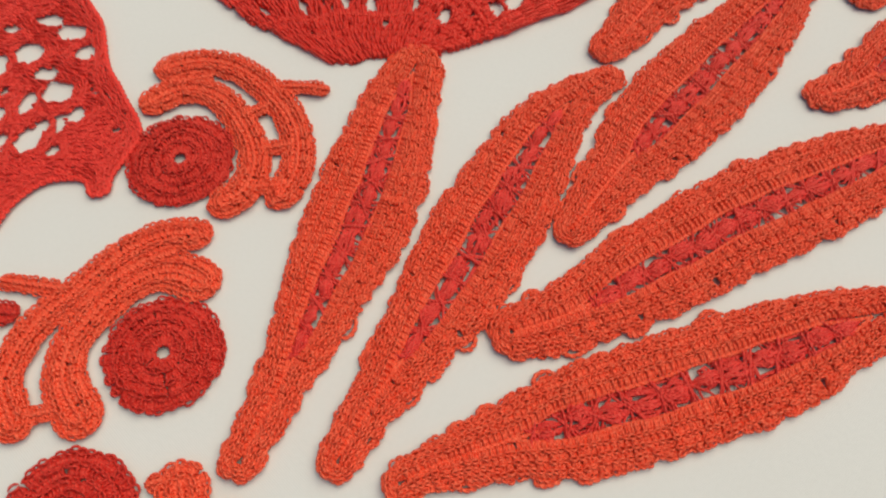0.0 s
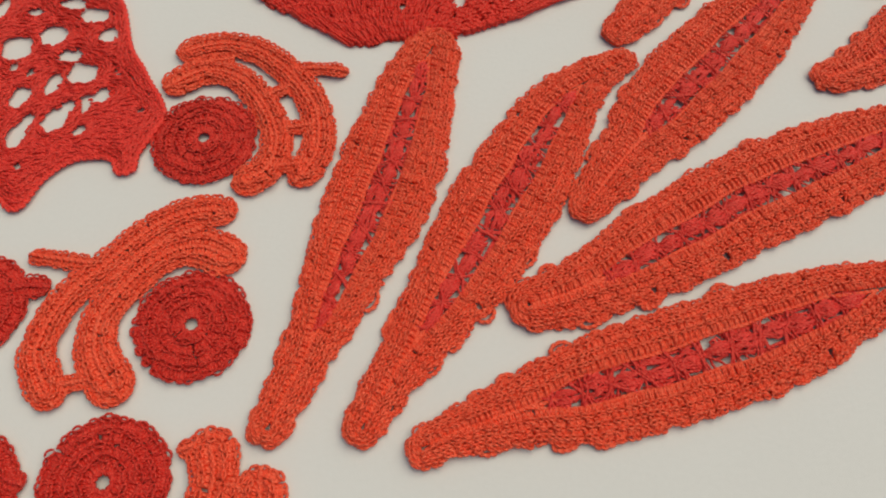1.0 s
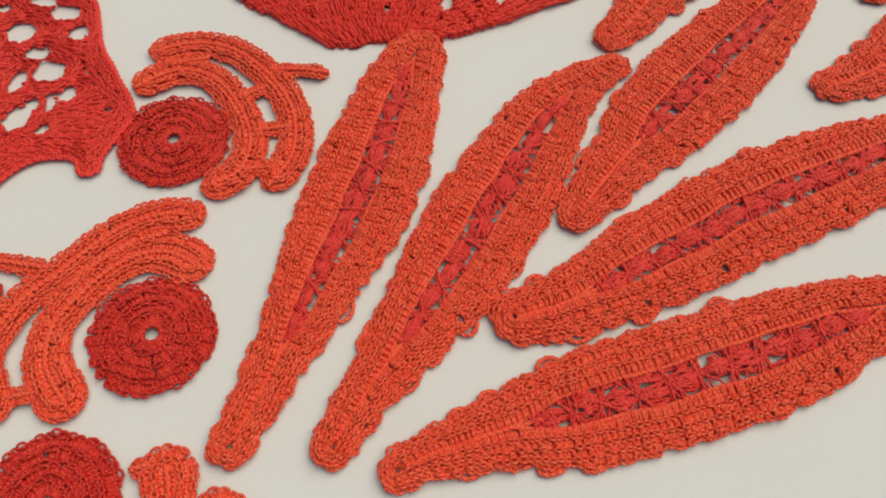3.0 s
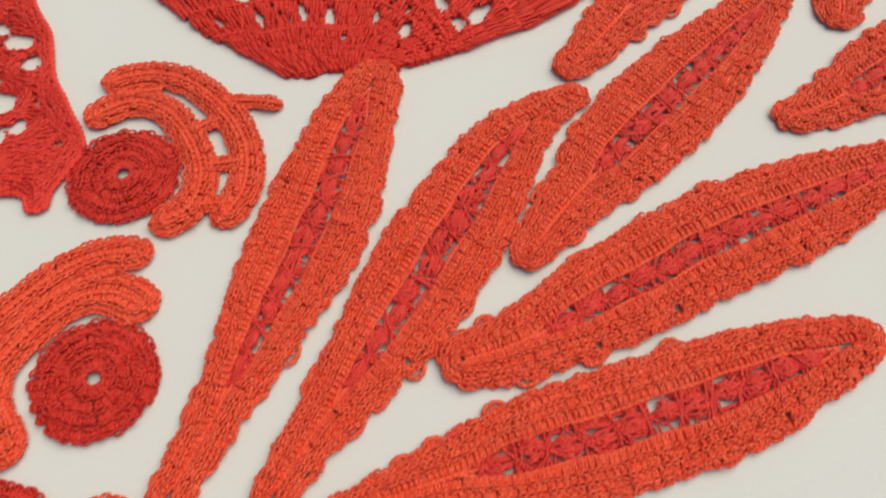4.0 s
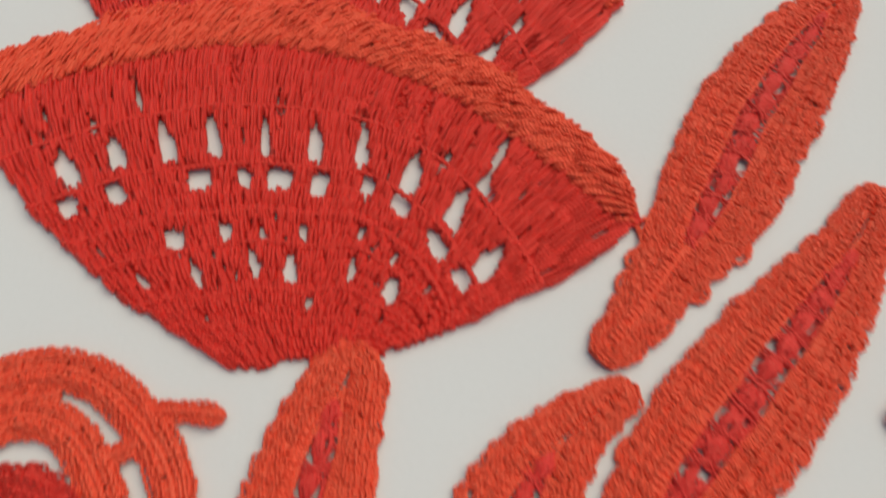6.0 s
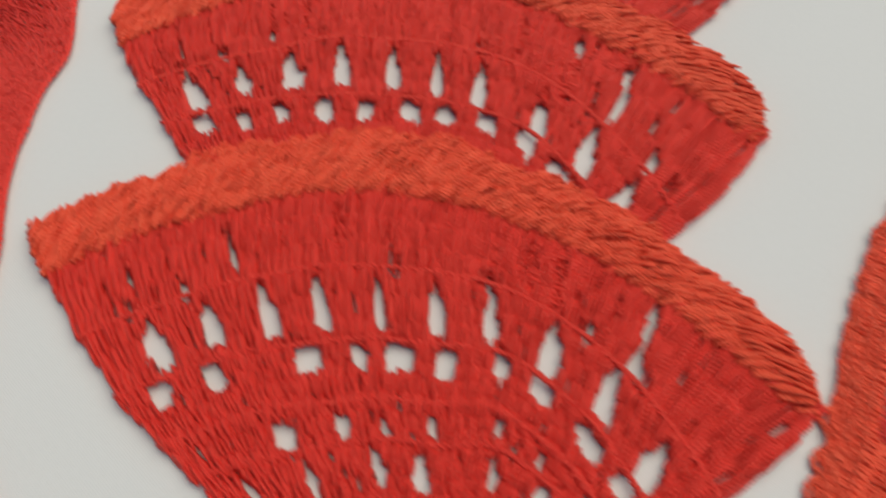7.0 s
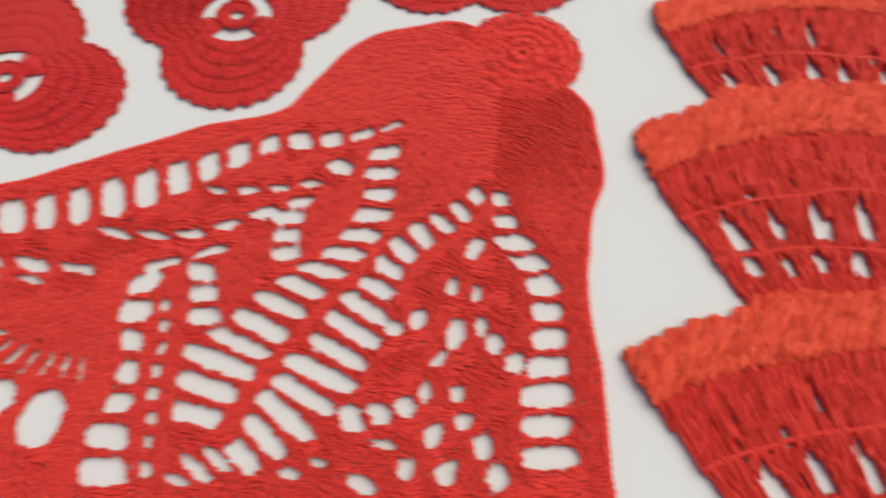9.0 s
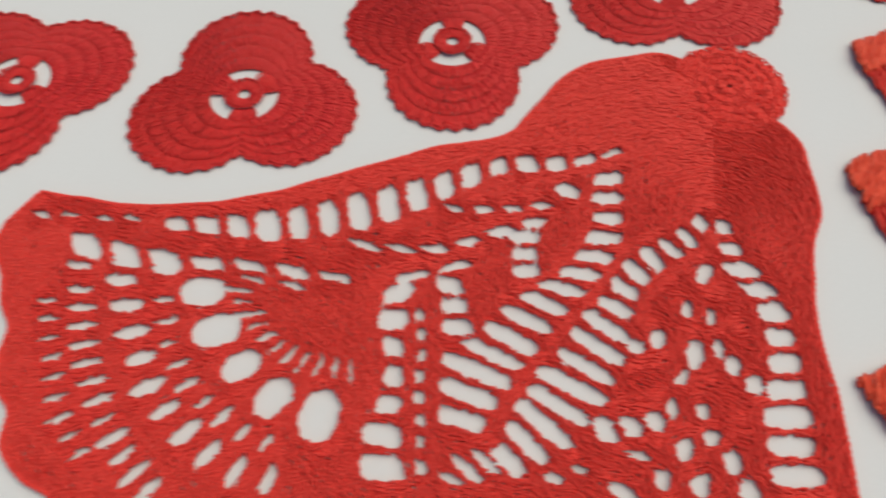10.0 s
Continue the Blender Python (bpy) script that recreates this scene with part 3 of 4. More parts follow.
# ---- stacked fans ----
def fan(bl, br, tl, tr, bulge, bows, label, start=0.0):
    ob = thing("crochet_fan", (bl[0] + br[0]) / 2, (bl[1] + br[1]) / 2, label, "crochet fan", "stacked fans")
    seed = bl[1]
    bl, br, tl, tr = (np.array(p, float) for p in (bl, br, tl, tr))
    ln = np.array([-(tl - bl)[1], (tl - bl)[0]]) / np.linalg.norm(tl - bl)
    rn = np.array([(tr - br)[1], -(tr - br)[0]]) / np.linalg.norm(tr - br)

    def at(u, v):
        u, v = np.broadcast_arrays(np.asarray(u, float), np.asarray(v, float))
        # the rounds run down towards one side
        v = v * (1 - np.interp(v, (0.0, 0.5, 0.66, 0.75, 0.93), (1.5, 1.5, 1.0, 0.7, 0.0)) * 2.6 * np.maximum(0, u - 0.6) ** 2)
        vv = np.minimum(v, 1.0)
        bow = 4 * vv * (1 - vv)
        wob = 1.6 * np.array([noise.noise((a * 7, b * 4, seed)) for a, b in zip(u.ravel(), v.ravel())]).reshape(u.shape)
        left, right = bl + (tl - bl) * v[..., None] + ln * bow[..., None] * bows[0], br + (tr - br) * v[..., None] + rn * bow[..., None] * bows[1]
        p = left * (1 - u[..., None]) + right * u[..., None]
        p[..., 1] += bulge * v ** 1.36 * 4 * u * (1 - u) * (0.88 + 0.24 * u) + wob
        return p

    u = np.linspace(0, 1, 140)

    def sheet(v0, v1, puffed=False):
        rise = np.full(140, v1)
        if puffed:
            lumps = np.array([noise.noise((x * 13, seed, 1.3)) + 0.5 * noise.noise((x * 31, seed, 6.3)) for x in u])
            rise = rise + 0.035 * lumps + 0.014 * np.abs(np.sin(np.pi * u * 30)) - 0.07 * np.exp(-u / 0.012) - 0.13 * np.exp((u - 1) / 0.022)
        side = np.linspace(0, 1, 30)
        return Sheet(np.vstack([at(u, np.full(140, v0)), at(np.ones(30), v0 + (rise[-1] - v0) * side), at(u, rise)[::-1], at(np.zeros(30), v0 + (rise[0] - v0) * side[::-1])]))

    body = sheet(start, 0.955)

    def holes(v0, v1, n, fill, u0=0.0, u1=1.0, taper=0.0, uneven=0.25, chance=1.0, power=2.6):
        for k in range(n):
            if rng.random() > chance:
                continue
            c = u0 + (u1 - u0) * (k + 0.5 + rng.normal(0, 0.07)) / n
            du, vm = (u1 - u0) / n / 2 * fill * (1 + rng.normal(0, uneven)), (v0 + v1) / 2 + rng.normal(0, 0.006)
            mid = at(c, vm)
            body.pierce(mid, (at(c + du, vm) - at(c - du, vm)) / 2, (at(c, v1) - at(c, v0)) / 2 * (1 + rng.normal(0, uneven / 3)), power, taper)

    holes(0.615, 0.725, 10, 0.49, 0.035, 0.955, taper=0.82, uneven=0.15, power=3.4)
    holes(0.532, 0.585, 11, 0.52, 0.02, 0.93, uneven=0.3, chance=0.92)
    holes(0.385, 0.425, 7, 0.24, 0.17, 0.9, uneven=0.4, chance=0.9)
    holes(0.27, 0.35, 7, 0.24, 0.02, 0.98, taper=0.4, uneven=0.3, chance=0.95)
    holes(0.17, 0.21, 7, 0.16, 0.1, 0.95, uneven=0.4, chance=0.6)
    holes(0.78, 0.87, 5, 0.16, 0.05, 0.42, uneven=0.4, chance=0.7)
    holes(0.77, 0.885, 6, 0.24, 0.62, 0.86, uneven=0.4, chance=0.9)
    holes(0.735, 0.765, 4, 0.45, 0.02, 0.17, uneven=0.3, chance=0.8)
    holes(0.735, 0.765, 14, 0.4, 0.3, 0.98, uneven=0.4, chance=0.5)
    holes(0.905, 0.925, 8, 0.35, 0.02, 0.3, uneven=0.4, chance=0.7)

    def posts(sheet_, v0, v1, rows, pitch, rad, lean, z, puff, scatter, bundle=0.45):
        """Rows of short slanting stitches between two heights, left out over holes."""
        out = []
        t = np.linspace(0, 1, 5)
        for k in range(rows):
            va, vb = v0 + (v1 - v0) * k / rows, v0 + (v1 - v0) * (k + 1.25) / rows
            n = int(length(at(u, np.full(140, (va + vb) / 2))) / pitch)
            uc = (np.arange(n) + 0.5 + bundle * np.array([0.32, 0.0, -0.32])[np.arange(n) % 3]) / n
            for m, off in enumerate((-0.27, 0.27, 0.0, 0.5)):
                back = m >= 2
                us = uc + (off + rng.normal(0, scatter, n)) / n + 0.004 * np.sin(uc * 90 + k)
                tilt = (lean + rng.normal(0, scatter * 1.2, n)) / n
                vs = rng.normal(0, 0.04 + 0.4 * scatter, n) * (vb - va)
                c = np.zeros((n, 5, 3))
                for j in range(5):
                    c[:, j, :2] = at(np.clip(us + tilt * (t[j] - 0.5), 0, 1), np.clip(va + vs + (vb - va) * t[j], 0.0, v1 + 0.01))
                    bow = math.sin(math.pi * t[j])
                    c[:, j, 2] = z((va + vb) / 2) + (0.02 if back else 0.35 + puff * bow + 0.12 * (m % 2))
                c[:, :, 2] += rng.normal(0, 0.06, n)[:, None] * (1 + 5 * scatter)
                ok = np.array([sheet_.solid[sheet_.cell(c[:, j, :2])] for j in range(5)]).T
                for j in (1, 0):
                    c[~ok[:, j], j, :2] = c[~ok[:, j], j + 1, :2]
                for j in (3, 4):
                    c[~ok[:, j], j, :2] = c[~ok[:, j], j - 1, :2]
                good = ok[:, 2] & (ok.sum(1) >= 2)
                out.append((c[good], rad * (1.9 if back else 1.0)))
        return out

    rise = lambda v: 0.4 + 0.7 * v ** 1.5 + 0.3 * abs(math.sin(math.pi * (v - 0.02) / 0.128))
    bands = (("base", 0.0, 0.16, 4, 0.2), ("lower_band", 0.15, 0.33, 5, 0.5), ("eyelet_band", 0.315, 0.59, 7, 0.4),
             ("tooth_band", 0.58, 0.74, 3, 0.3), ("middle_band", 0.73, 0.85, 2, 0.7), ("upper_band", 0.84, 0.95, 2, 1.1))
    for name, v0, v1, rows, lean in bands:
        if v1 < start + 0.05:
            continue
        v0 = max(v0, start)
        tagged(part(name, posts(body, v0, v1, rows, 1.3, 0.36, lean, rise, 0.5, 0.16), RED, ob), kind="stuff")
    for v in (0.46, 0.595, 0.745) if start else (0.15, 0.24, 0.37, 0.46, 0.595, 0.745):
        line = at(u, np.full(140, v))
        part("row_chain", cord(resample(line, 300), np.full(60, rise(v) + 0.48), 0.44, 1.4), RED, ob)
    edge = sheet(0.9, 1.05, True)
    swell = lambda v: 1.35 + 0.75 * math.sin(math.pi * min(1, max(0, (v - 0.90) / 0.14)))
    tagged(part("border", posts(edge, 0.91, 1.085, 6, 1.2, 0.36, 3.2, swell, 0.45, 0.5, 0.0), BORDER, ob, "raised puffy orange border"), kind="stuff")
    return ob


FAN = "red openwork crochet fan with raised orange border"
fan((-31, 124), (-3.5, 127.5), (-96, 188.5), (46, 154), 36, (6, 3), FAN + ", above a leaf")
fan((-40, 178), (-5, 170), (-93, 249.5), (50.5, 213), 38, (6, 5), FAN + ", middle of stack", start=0.15)
fan((-38, 228), (-2, 218), (-87, 298), (54, 256), 37, (6, 5), FAN + ", top of stack", start=0.22)


# ---- three-lobed blossoms ----
def blossom(cx, cy, turn, label, size=1.0):
    ob = thing("crochet_blossom", cx, cy, label, "crochet flower", "crochet blossoms")
    a = np.linspace(0, 2 * np.pi, 361)
    lobe = np.min(np.abs((a[:, None] - np.radians(turn + np.array([0, 120, 240]))[None] + np.pi) % (2 * np.pi) - np.pi), axis=1)
    d, rho = 15.0, 19.0
    R = (d * np.cos(lobe) + np.sqrt(rho ** 2 - (d * np.sin(lobe)) ** 2)) * size
    ring = lambda r: np.stack([cx + r * np.cos(a), cy + r * np.sin(a)], -1)
    teeth = 0.8 * np.sin(a * 44)
    r0 = 10.0 * size
    batch = []
    steps = 5
    for k in range(steps):
        f0, f1 = k / steps, (k + 1) / steps
        ra, rb = r0 + (R - r0) * f0, r0 + (R - r0) * f1 + (teeth if k == steps - 1 else 0)
        batch += row(ring(ra), ring(rb), 0.7, 0.9 if k < steps - 1 else 0.45, 1.6, wrap=True, arch=0.14, top=k == steps - 1)
    part("corolla", batch, CRIMSON, ob, sides=3)
    gaps = lambda s: np.interp(s, np.linspace(0, 1, 361), lobe) < radians(36)
    part("eye_band", row(ring(a * 0 + 5.6 * size), ring(a * 0 + r0), 0.6, 0.8, 1.5, wrap=True, skip=gaps, top=False), CRIMSON, ob)
    part("eye_ring", row(ring(a * 0 + 1.8 * size), ring(a * 0 + 5.4 * size), 0.9, 1.1, 1.4, wrap=True) , CRIMSON, ob)
    return ob


FLOWER = "crimson three-lobed crochet blossom with open eye"
blossom(-261.6, 258.0, 103, FLOWER + ", near the lace")
blossom(-204.8, 287.4, 279, FLOWER + ", one petal down")
blossom(-139, 322, 95, FLOWER + ", beyond the lace")
blossom(-330.2, 254.0, 30, FLOWER + ", turned sideways")
blossom(-72, 357, 270, FLOWER + ", above the fans")

# ---- large lace motif: close work pierced by rows of holes ----
EDGE = [(-306, 216.6), (-278, 216.2), (-251, 222.2), (-228, 233.2), (-204.5, 245.5), (-185, 252.8), (-179.5, 261), (-170, 277), (-161, 284.3), (-152, 287.4), (-138, 289)]
EDGE += [(-108.2, 266), (-103.2, 254), (-101.6, 240), (-104.6, 227), (-105.3, 207), (-102.9, 189), (-101.2, 174), (-100.8, 164), (-97, 151), (-89.5, 138), (-85, 125), (-79, 114.7), (-73.6, 105), (-74.3, 101.5)]
HEM = [(-77.8, 93), (-78.2, 88.8), (-81.8, 88.3), (-84, 92), (-92.4, 91.6), (-98, 86.8), (-101, 80), (-104, 79), (-107, 82), (-114, 84), (-140, 92), (-180, 108), (-230, 122), (-262, 134)]
SIDE = [(-272, 142), (-279, 144.5), (-286, 150), (-288, 158), (-293, 163), (-296, 171), (-297, 178), (-302, 184), (-305, 192), (-310, 198), (-311, 206)]
HUB = np.array([-216.8, 196.1])
lace = thing("lace_motif", -150, 200, "large scarlet openwork crochet lace motif with solid head", "crochet lace")
outline = np.vstack([spline(EDGE, 300), spline(HEM, 160), spline(SIDE, 90)])
work = Sheet(outline)


def widen(v, by=0.12):
    """Lengthen a half axis by a little, to leave room for the thickness of the yarn."""
    return v * (1 + by / (np.linalg.norm(v) + 1e-6))


def hole_row(n, across, fill, a, b):
    """A ladder of n holes between the two lines a and b, with a bar of yarn between each two."""
    if len(a) == len(b):
        pair = spline(np.hstack([a, b]))
        pa, pb = pair[:, :2], pair[:, 2:]
    else:
        pa, pb = spline(a), spline(b)
    s, e = (np.arange(n) + 0.5) / n, 0.5 / n
    for k in range(n):
        a0, a1 = along(pa, np.array([s[k] - e, s[k] + e]))
        b0, b1 = along(pb, np.array([s[k] - e, s[k] + e]))
        grow = 1 + rng.normal(0, 0.06)
        work.pierce((a0 + a1 + b0 + b1) / 4, widen((b0 + b1 - a0 - a1) / 4 * across * grow), widen((a1 + b1 - a0 - b0) / 4 * fill * grow), 3.6)


def eyelets(n, radial, fill, mids):
    """A round of n holes along a line; each points towards the hub of the wing."""
    p = spline(mids)
    s = np.linspace(0, 1, n)
    half = length(p) / (n - 1) / 2 * fill
    for m in along(p, s):
        d = (m - HUB) / np.linalg.norm(m - HUB)
        grow = 1 + rng.normal(0, 0.1)
        work.pierce(m, widen(d * radial * grow), widen(np.array([-d[1], d[0]]) * half * grow), 2.3)


def holes_at(places, power=2.4, by=0.12):
    """Single holes: place, half width and half depth."""
    for x, y, rx, ry in places:
        tilt = rng.normal(-0.15, 0.15)
        work.pierce((x, y), widen(np.array([math.cos(tilt), math.sin(tilt)]) * rx, by), widen(np.array([-math.sin(tilt), math.cos(tilt)]) * ry, by), power)


hole_row(16, 0.94, 0.7,  # top row
         [(-271.6, 213.5), (-260.5, 215.4), (-249.4, 217.2), (-241.6, 220.5), (-236.6, 223.2), (-230.1, 226.2), (-221.8, 228.5), (-215.1, 231.5), (-208.4, 234.5), (-200.3, 239.1), (-192.0, 243.0), (-183.5, 246.4), (-174.6, 247.7), (-164.2, 248.6), (-151.8, 253.9)],
         [(-269.2, 209.6), (-258.6, 210.3), (-247.0, 210.2), (-238.5, 210.7), (-232.8, 211.0), (-226.1, 212.4), (-220.5, 215.4), (-213.3, 218.4), (-208.5, 222.1), (-202.0, 225.8), (-195.8, 231.1), (-188.1, 237.5), (-181.2, 241.0), (-172.3, 241.3), (-162.4, 246.0), (-151.7, 251.9)])
hole_row(14, 0.96, 0.7,  # inner row
         [(-158.6, 245.0), (-161.2, 236.4), (-160.4, 230.3), (-160.3, 224.3), (-163.1, 218.9), (-166.5, 212.5), (-171.4, 208.3), (-179.2, 202.7), (-182.6, 198.5), (-184.7, 192.4), (-192.7, 187.8), (-192.6, 181.6), (-191.9, 175.1), (-191.3, 168.1)],
         [(-152.6, 246.1), (-152.0, 237.5), (-151.5, 231.4), (-151.1, 225.5), (-153.1, 217.8), (-156.7, 211.7), (-161.5, 205.7), (-165.2, 197.0), (-168.5, 192.7), (-171.6, 187.0), (-175.3, 182.2), (-176.8, 178.3), (-180.1, 172.1), (-181.1, 167.6)])
hole_row(15, 0.95, 0.68,  # fern row
         [(-131.9, 235.6), (-135.3, 230.7), (-140.4, 227.1), (-144.8, 223.7), (-149.5, 220.2), (-153.5, 214.2), (-154.9, 207.6), (-159.8, 203.2), (-163.6, 196.1), (-167.3, 189.2), (-171.6, 183.9), (-172.9, 179.1), (-175.0, 176.6), (-176.0, 169.5), (-179.2, 163.6)],
         [(-129.0, 232.2), (-132.2, 227.5), (-133.7, 221.5), (-140.4, 217.4), (-143.6, 213.9), (-146.7, 209.6), (-147.8, 205.6), (-149.6, 198.0), (-149.9, 188.8), (-152.6, 182.4), (-154.9, 178.5), (-159.2, 170.6), (-162.3, 166.9), (-168.3, 162.9), (-173.5, 158.4)])
hole_row(11, 0.96, 0.76,  # edge row
         [(-128.8, 233.8), (-127.7, 227.6), (-128.2, 220.9), (-124.4, 215.1), (-119.8, 210.3), (-117.9, 203.8), (-117.4, 196.3), (-117.9, 189.1), (-119.5, 180.7), (-119.1, 171.9), (-118.6, 164.7)],
         [(-125.5, 234.7), (-122.7, 227.9), (-120.0, 222.0), (-116.1, 216.9), (-112.6, 211.9), (-110.7, 204.7), (-110.0, 197.3), (-109.0, 190.3), (-108.4, 182.1), (-107.7, 173.3), (-105.7, 166.8)])
hole_row(4, 0.94, 0.72,  # leaf foot
         [(-158.2, 175.8), (-148.9, 177.3), (-142.9, 179.4), (-138.9, 184.5)],
         [(-155.1, 169.3), (-146.7, 172.4), (-140.2, 174.4), (-137.0, 181.7)])
hole_row(4, 0.8, 0.6,  # upper slits
         [(-200.4, 228.3), (-191.0, 228.8), (-181.1, 230.8), (-169.9, 233.5)],
         [(-198.4, 225.6), (-188.9, 225.6), (-179.2, 227.9), (-168.1, 231.0)])
hole_row(6, 0.85, 0.66,  # lens row
         [(-223.1, 214.6), (-209.4, 213.9), (-197.1, 215.8), (-189.4, 220.1), (-181.6, 224.5), (-171.5, 228.9)],
         [(-218.6, 211.0), (-204.6, 211.5), (-193.8, 213.7), (-185.9, 218.2), (-178.0, 221.7), (-169.7, 226.3)])
hole_row(3, 0.94, 0.7,  # cheek
         [(-180.5, 222.9), (-179.5, 215.5), (-177.9, 207.9)],
         [(-173.3, 224.3), (-172.5, 216.4), (-171.8, 209.0)])
hole_row(7, 0.9, 0.72,  # shoulder row
         [(-295.0, 206.8), (-277.6, 205.2), (-271.4, 204.3), (-260.3, 203.6), (-249.1, 204.2), (-232.2, 204.5), (-223.1, 204.4), (-217.3, 203.5)],
         [(-291.0, 199.5), (-272.7, 197.4), (-266.0, 198.3), (-255.6, 198.8), (-245.9, 201.1), (-228.9, 200.6), (-220.5, 200.2), (-216.0, 201.2)])
hole_row(2, 0.85, 0.7,  # short row
         [(-208.6, 204.8), (-199.7, 208.3), (-188.8, 213.2)],
         [(-207.3, 203.2), (-198.2, 205.7), (-187.1, 211.3)])
hole_row(3, 0.95, 0.74,  # rib row
         [(-197.3, 207.0), (-195.4, 199.9), (-193.5, 189.8)],
         [(-192.3, 207.2), (-188.1, 200.8), (-185.7, 191.1)])
hole_row(7, 0.96, 0.76,  # hub row
         [(-208.7, 202.4), (-210.5, 193.5), (-207.4, 188.1), (-205.9, 182.0), (-204.8, 174.7), (-208.6, 165.9), (-205.3, 153.6)],
         [(-201.8, 205.5), (-201.9, 194.9), (-202.4, 188.4), (-201.0, 182.6), (-200.0, 174.7), (-198.3, 166.0), (-196.1, 154.7)])
hole_row(8, 0.7, 0.5,  # rib eyelets
         [(-201.4, 197.6), (-199.8, 190.5), (-198.6, 184.3), (-198.2, 176.9), (-196.8, 170.6), (-195.8, 163.3), (-194.2, 156.4)],
         [(-198.5, 198.0), (-197.0, 190.8), (-195.6, 184.7), (-195.1, 177.3), (-193.7, 171.0), (-192.5, 163.7), (-190.9, 156.8)])
hole_row(3, 0.85, 0.55,  # foot fan
         [(-189.9, 156.3), (-186.3, 163.3), (-180.9, 166.4)],
         [(-186.0, 156.0), (-179.3, 157.7), (-173.8, 160.1)])
eyelets(11, 3.0, 0.30, [(-245.3, 195.6), (-239.7, 188.9), (-233.2, 183.1), (-224.0, 179.1), (-213.0, 178.8)])
eyelets(5, 5.2, 0.64, [(-253.7, 193.9), (-247.8, 185.0), (-239.8, 177.1), (-230.8, 170.4), (-217.7, 167.2)])
eyelets(9, 2.6, 0.3, [(-262.4, 190.3), (-257.0, 178.9), (-248.1, 168.8), (-238.2, 162.8), (-228.0, 159.4)])
eyelets(10, 3.8, 0.44, [(-274.8, 194.1), (-266.8, 180.5), (-261.0, 172.5), (-257.7, 167.0), (-249.6, 161.2), (-235.9, 153.0), (-225.3, 151.4)])
eyelets(12, 3.5, 0.44, [(-284.2, 190.0), (-281.1, 184.0), (-279.0, 178.9), (-274.2, 170.6), (-270.4, 166.3), (-266.4, 159.7), (-260.7, 153.7), (-250.6, 145.4)])
eyelets(3, 3.6, 0.2, [(-287.0, 196.5), (-276.0, 198.6), (-265.0, 198.2)])
eyelets(2, 3.6, 0.14, [(-242.0, 199.0), (-232.0, 198.8)])
eyelets(9, 2.6, 0.3, [(-291.0, 186.0), (-286.0, 176.0), (-281.0, 167.0), (-276.0, 158.0), (-268.0, 151.0)])
holes_at([(-303.0, 210.0, 2.6, 0.9), (-295.0, 211.0, 2.4, 0.7), (-286.0, 211.0, 2.2, 0.8), (-279.0, 212.0, 2.0, 0.8)])
holes_at([(-166.6, 236.9, 3.4, 2.3), (-131.5, 216.5, 1.7, 3.4), (-135.9, 205.9, 1.4, 2.2), (-130.0, 204.5, 1.3, 2.1), (-134.0, 194.3, 2.0, 3.7), (-128.6, 196.7, 1.3, 2.4), (-125.4, 192.7, 1.9, 2.4), (-120.8, 188.5, 2.0, 2.5), (-132.6, 180.7, 1.6, 2.0), (-130.7, 174.7, 1.7, 2.0), (-126.4, 170.0, 1.8, 2.6), (-136.5, 171.1, 1.7, 2.9), (-147.6, 194.3, 2.0, 1.8), (-142.7, 197.0, 1.8, 2.5), (-136.8, 188.1, 1.1, 1.9), (-158.9, 163.4, 1.6, 0.9), (-164.5, 160.7, 1.9, 1.1), (-149.9, 160.2, 3.0, 1.6), (-141.4, 164.0, 1.7, 2.3), (-133.3, 163.9, 2.1, 2.7), (-123.0, 164.1, 2.1, 2.7), (-146.4, 168.4, 2.6, 0.9)])
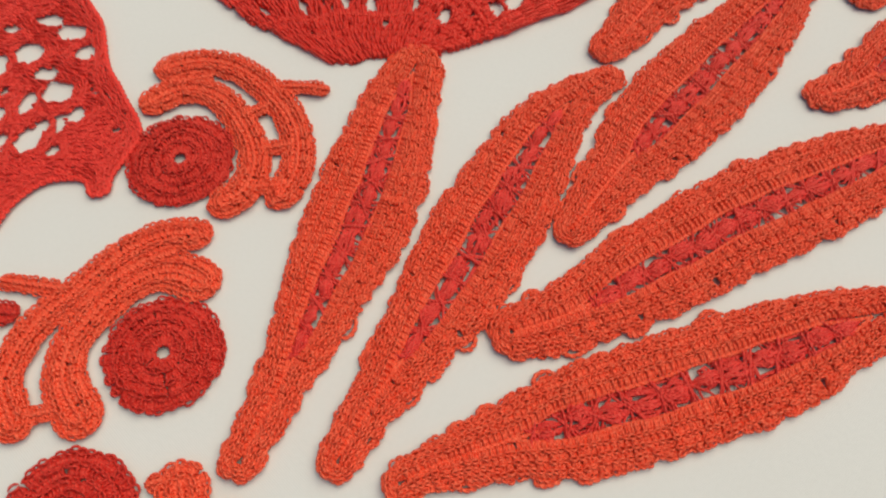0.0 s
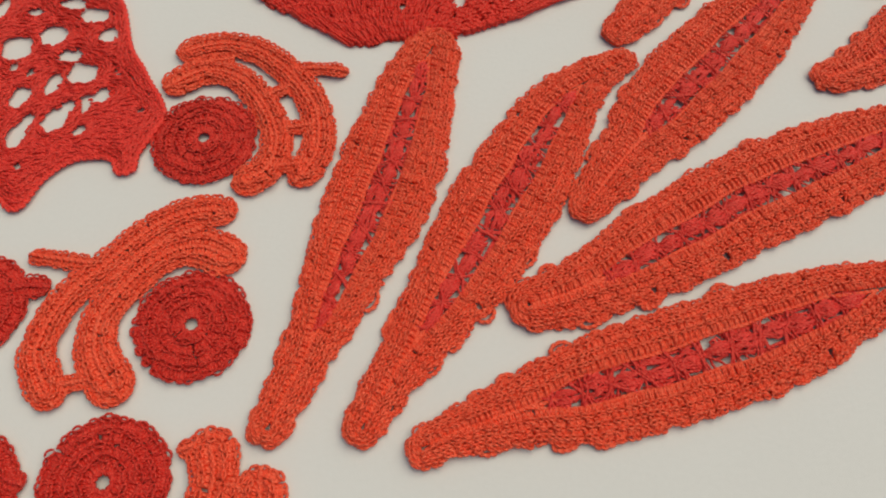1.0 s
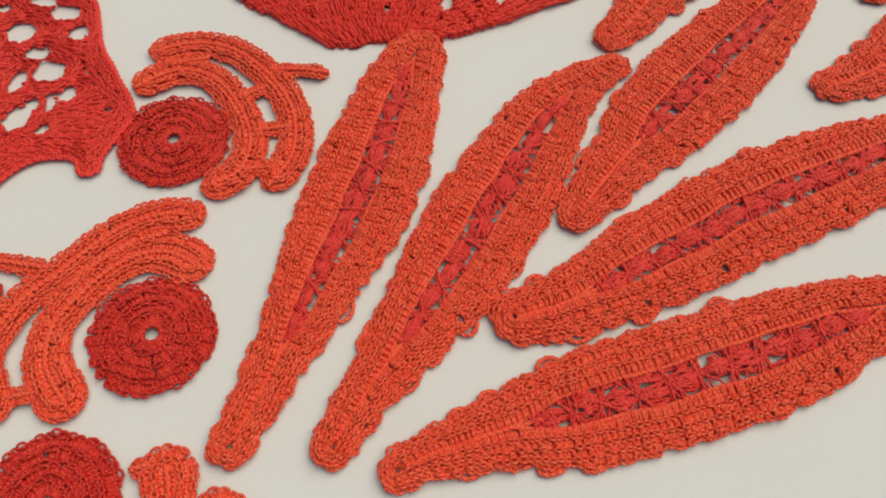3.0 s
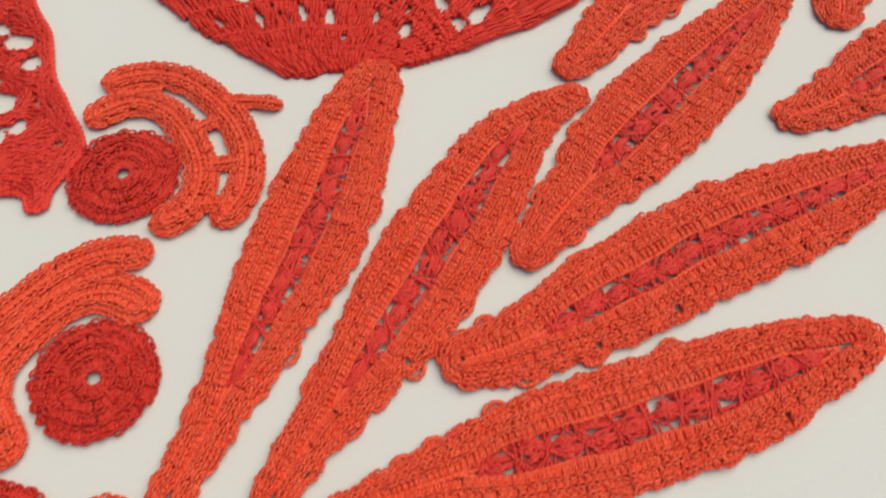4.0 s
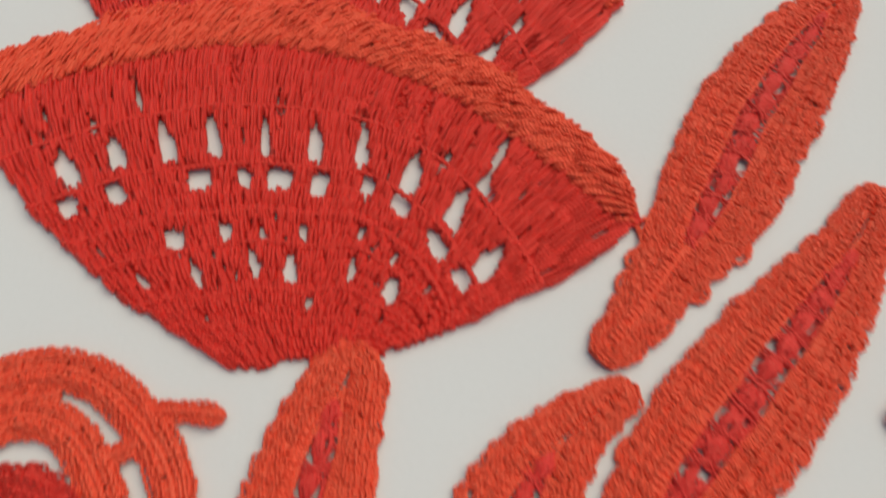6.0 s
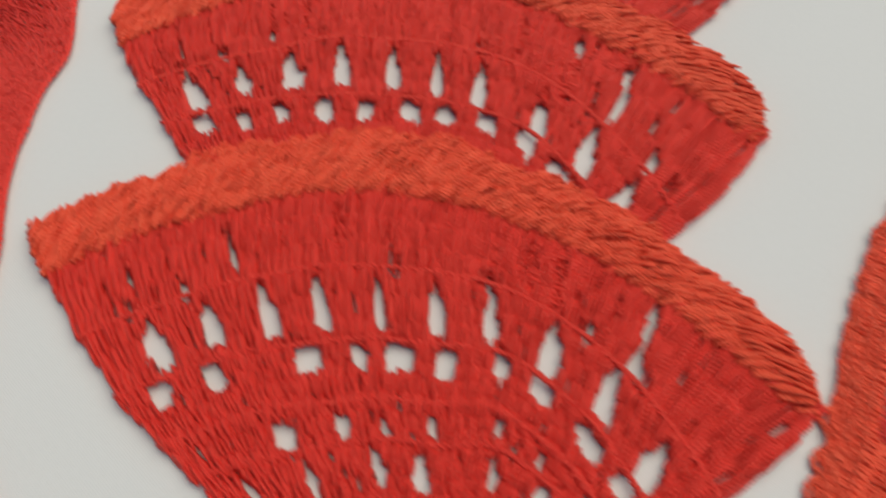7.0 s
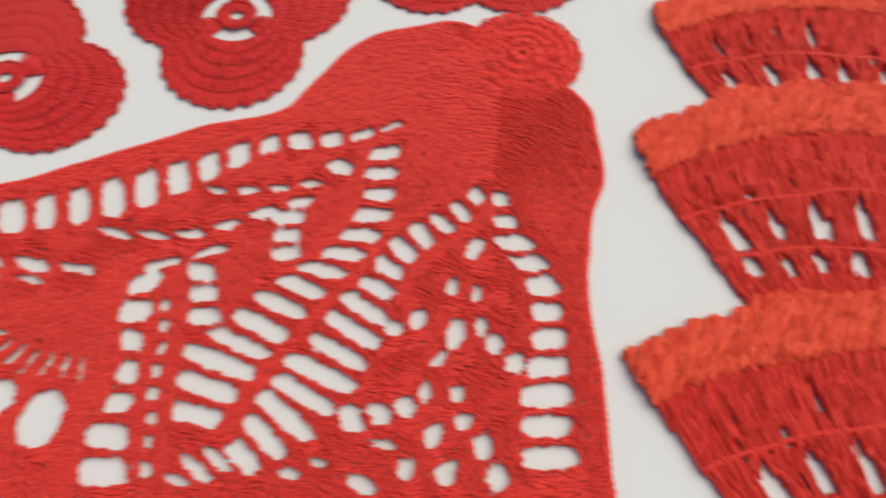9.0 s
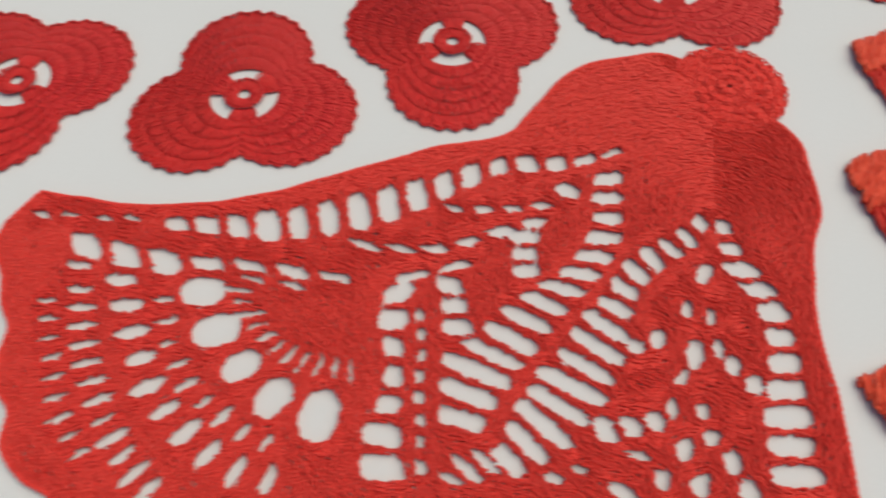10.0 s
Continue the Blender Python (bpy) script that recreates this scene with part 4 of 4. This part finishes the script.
# the netted end
holes_at([(-113.9, 125.5, 4.0, 4.1), (-105.6, 129.5, 3.8, 3.2), (-99.9, 122.8, 2.9, 2.2), (-95.5, 117.1, 3.9, 3.3), (-102.4, 113.8, 2.1, 3.5), (-109.4, 110.2, 2.6, 3.5),
          (-89.6, 110.4, 2.3, 2.4), (-97.1, 107.2, 1.9, 2.2), (-92.9, 107.7, 1.3, 3.1), (-99.6, 103.2, 3.3, 3.4), (-92.9, 100.1, 1.6, 2.0), (-107.5, 99.0, 2.4, 3.8)], 2.8, -0.2)
holes_at([(-105.7, 103.5, 1.7, 2.1), (-111.8, 137.2, 2.1, 1.7), (-102.9, 140.1, 3.5, 2.0), (-96.5, 135.9, 3.9, 2.5), (-91.7, 129.2, 2.6, 2.6), (-121.1, 138.8, 1.8, 3.9),
          (-113.1, 119.2, 1.2, 1.5), (-108.8, 117.4, 1.2, 1.4), (-87.5, 117.2, 0.7, 1.3), (-79.0, 105.7, 0.8, 0.8), (-104.8, 90.4, 0.9, 1.5), (-120.0, 112.0, 2.5, 3.4)], 2.4, -0.1)
work.solid &= work.blur(work.solid.astype(float), 2) > 0.28
work.grain(np.arctan2(work.gy - 235.0, work.gx + 128.0) + np.pi / 2, 0.0012)
layers = [work.strands(0.95, 3, 1.2, 0.5, 0.4, 0.55, 0.1), work.strands(0.95, 4, 0.9, 0.3, 0.6, 1.08, 0.26)]
zones = {"head": lambda p: (p[:, 0] > -165) & (p[:, 1] > 222), "wing": lambda p: p[:, 0] < -200,
         "netted_end": lambda p: p[:, 1] < 148, "body": lambda p: p[:, 0] < 1e9}
left = [np.ones(len(p), bool) for p, c, r in layers]
for name, test in zones.items():
    batch = []
    for k, (p, c, r) in enumerate(layers):
        pick = left[k] & test(p)
        left[k] &= ~pick
        batch.append((c[pick], r))
    part(name, batch, SCARLET, lace, {"head": "close-worked solid head", "netted_end": "open net with a close hem"}.get(name, ""), sides=3)
rim = waver(resample(outline, 900), 0.5)
part("edge_cord", cord(resample(np.vstack([rim, rim[:1]]), 1200), 0.9, 0.5, 1.6), SCARLET, lace)
boss = circle(-123.2, 279.3, 16.0, 160)
heart = np.array([-123.2, 279.3])
boss = (boss - heart) * (1 + 0.03 * np.sin(np.linspace(0, 2 * np.pi, 160) * 22))[:, None] + heart
batch = []
for k in range(5):
    f0, f1 = 0.05 + 0.19 * k, 0.05 + 0.19 * (k + 1)
    batch += stitches(heart + (boss - heart) * f0, heart + (boss - heart) * f1, 1.9 - 0.2 * k, 1.8 - 0.3 * k, 1.6, jig=1.8)
part("boss", batch, SCARLET, lace, "round toothed boss on the head")
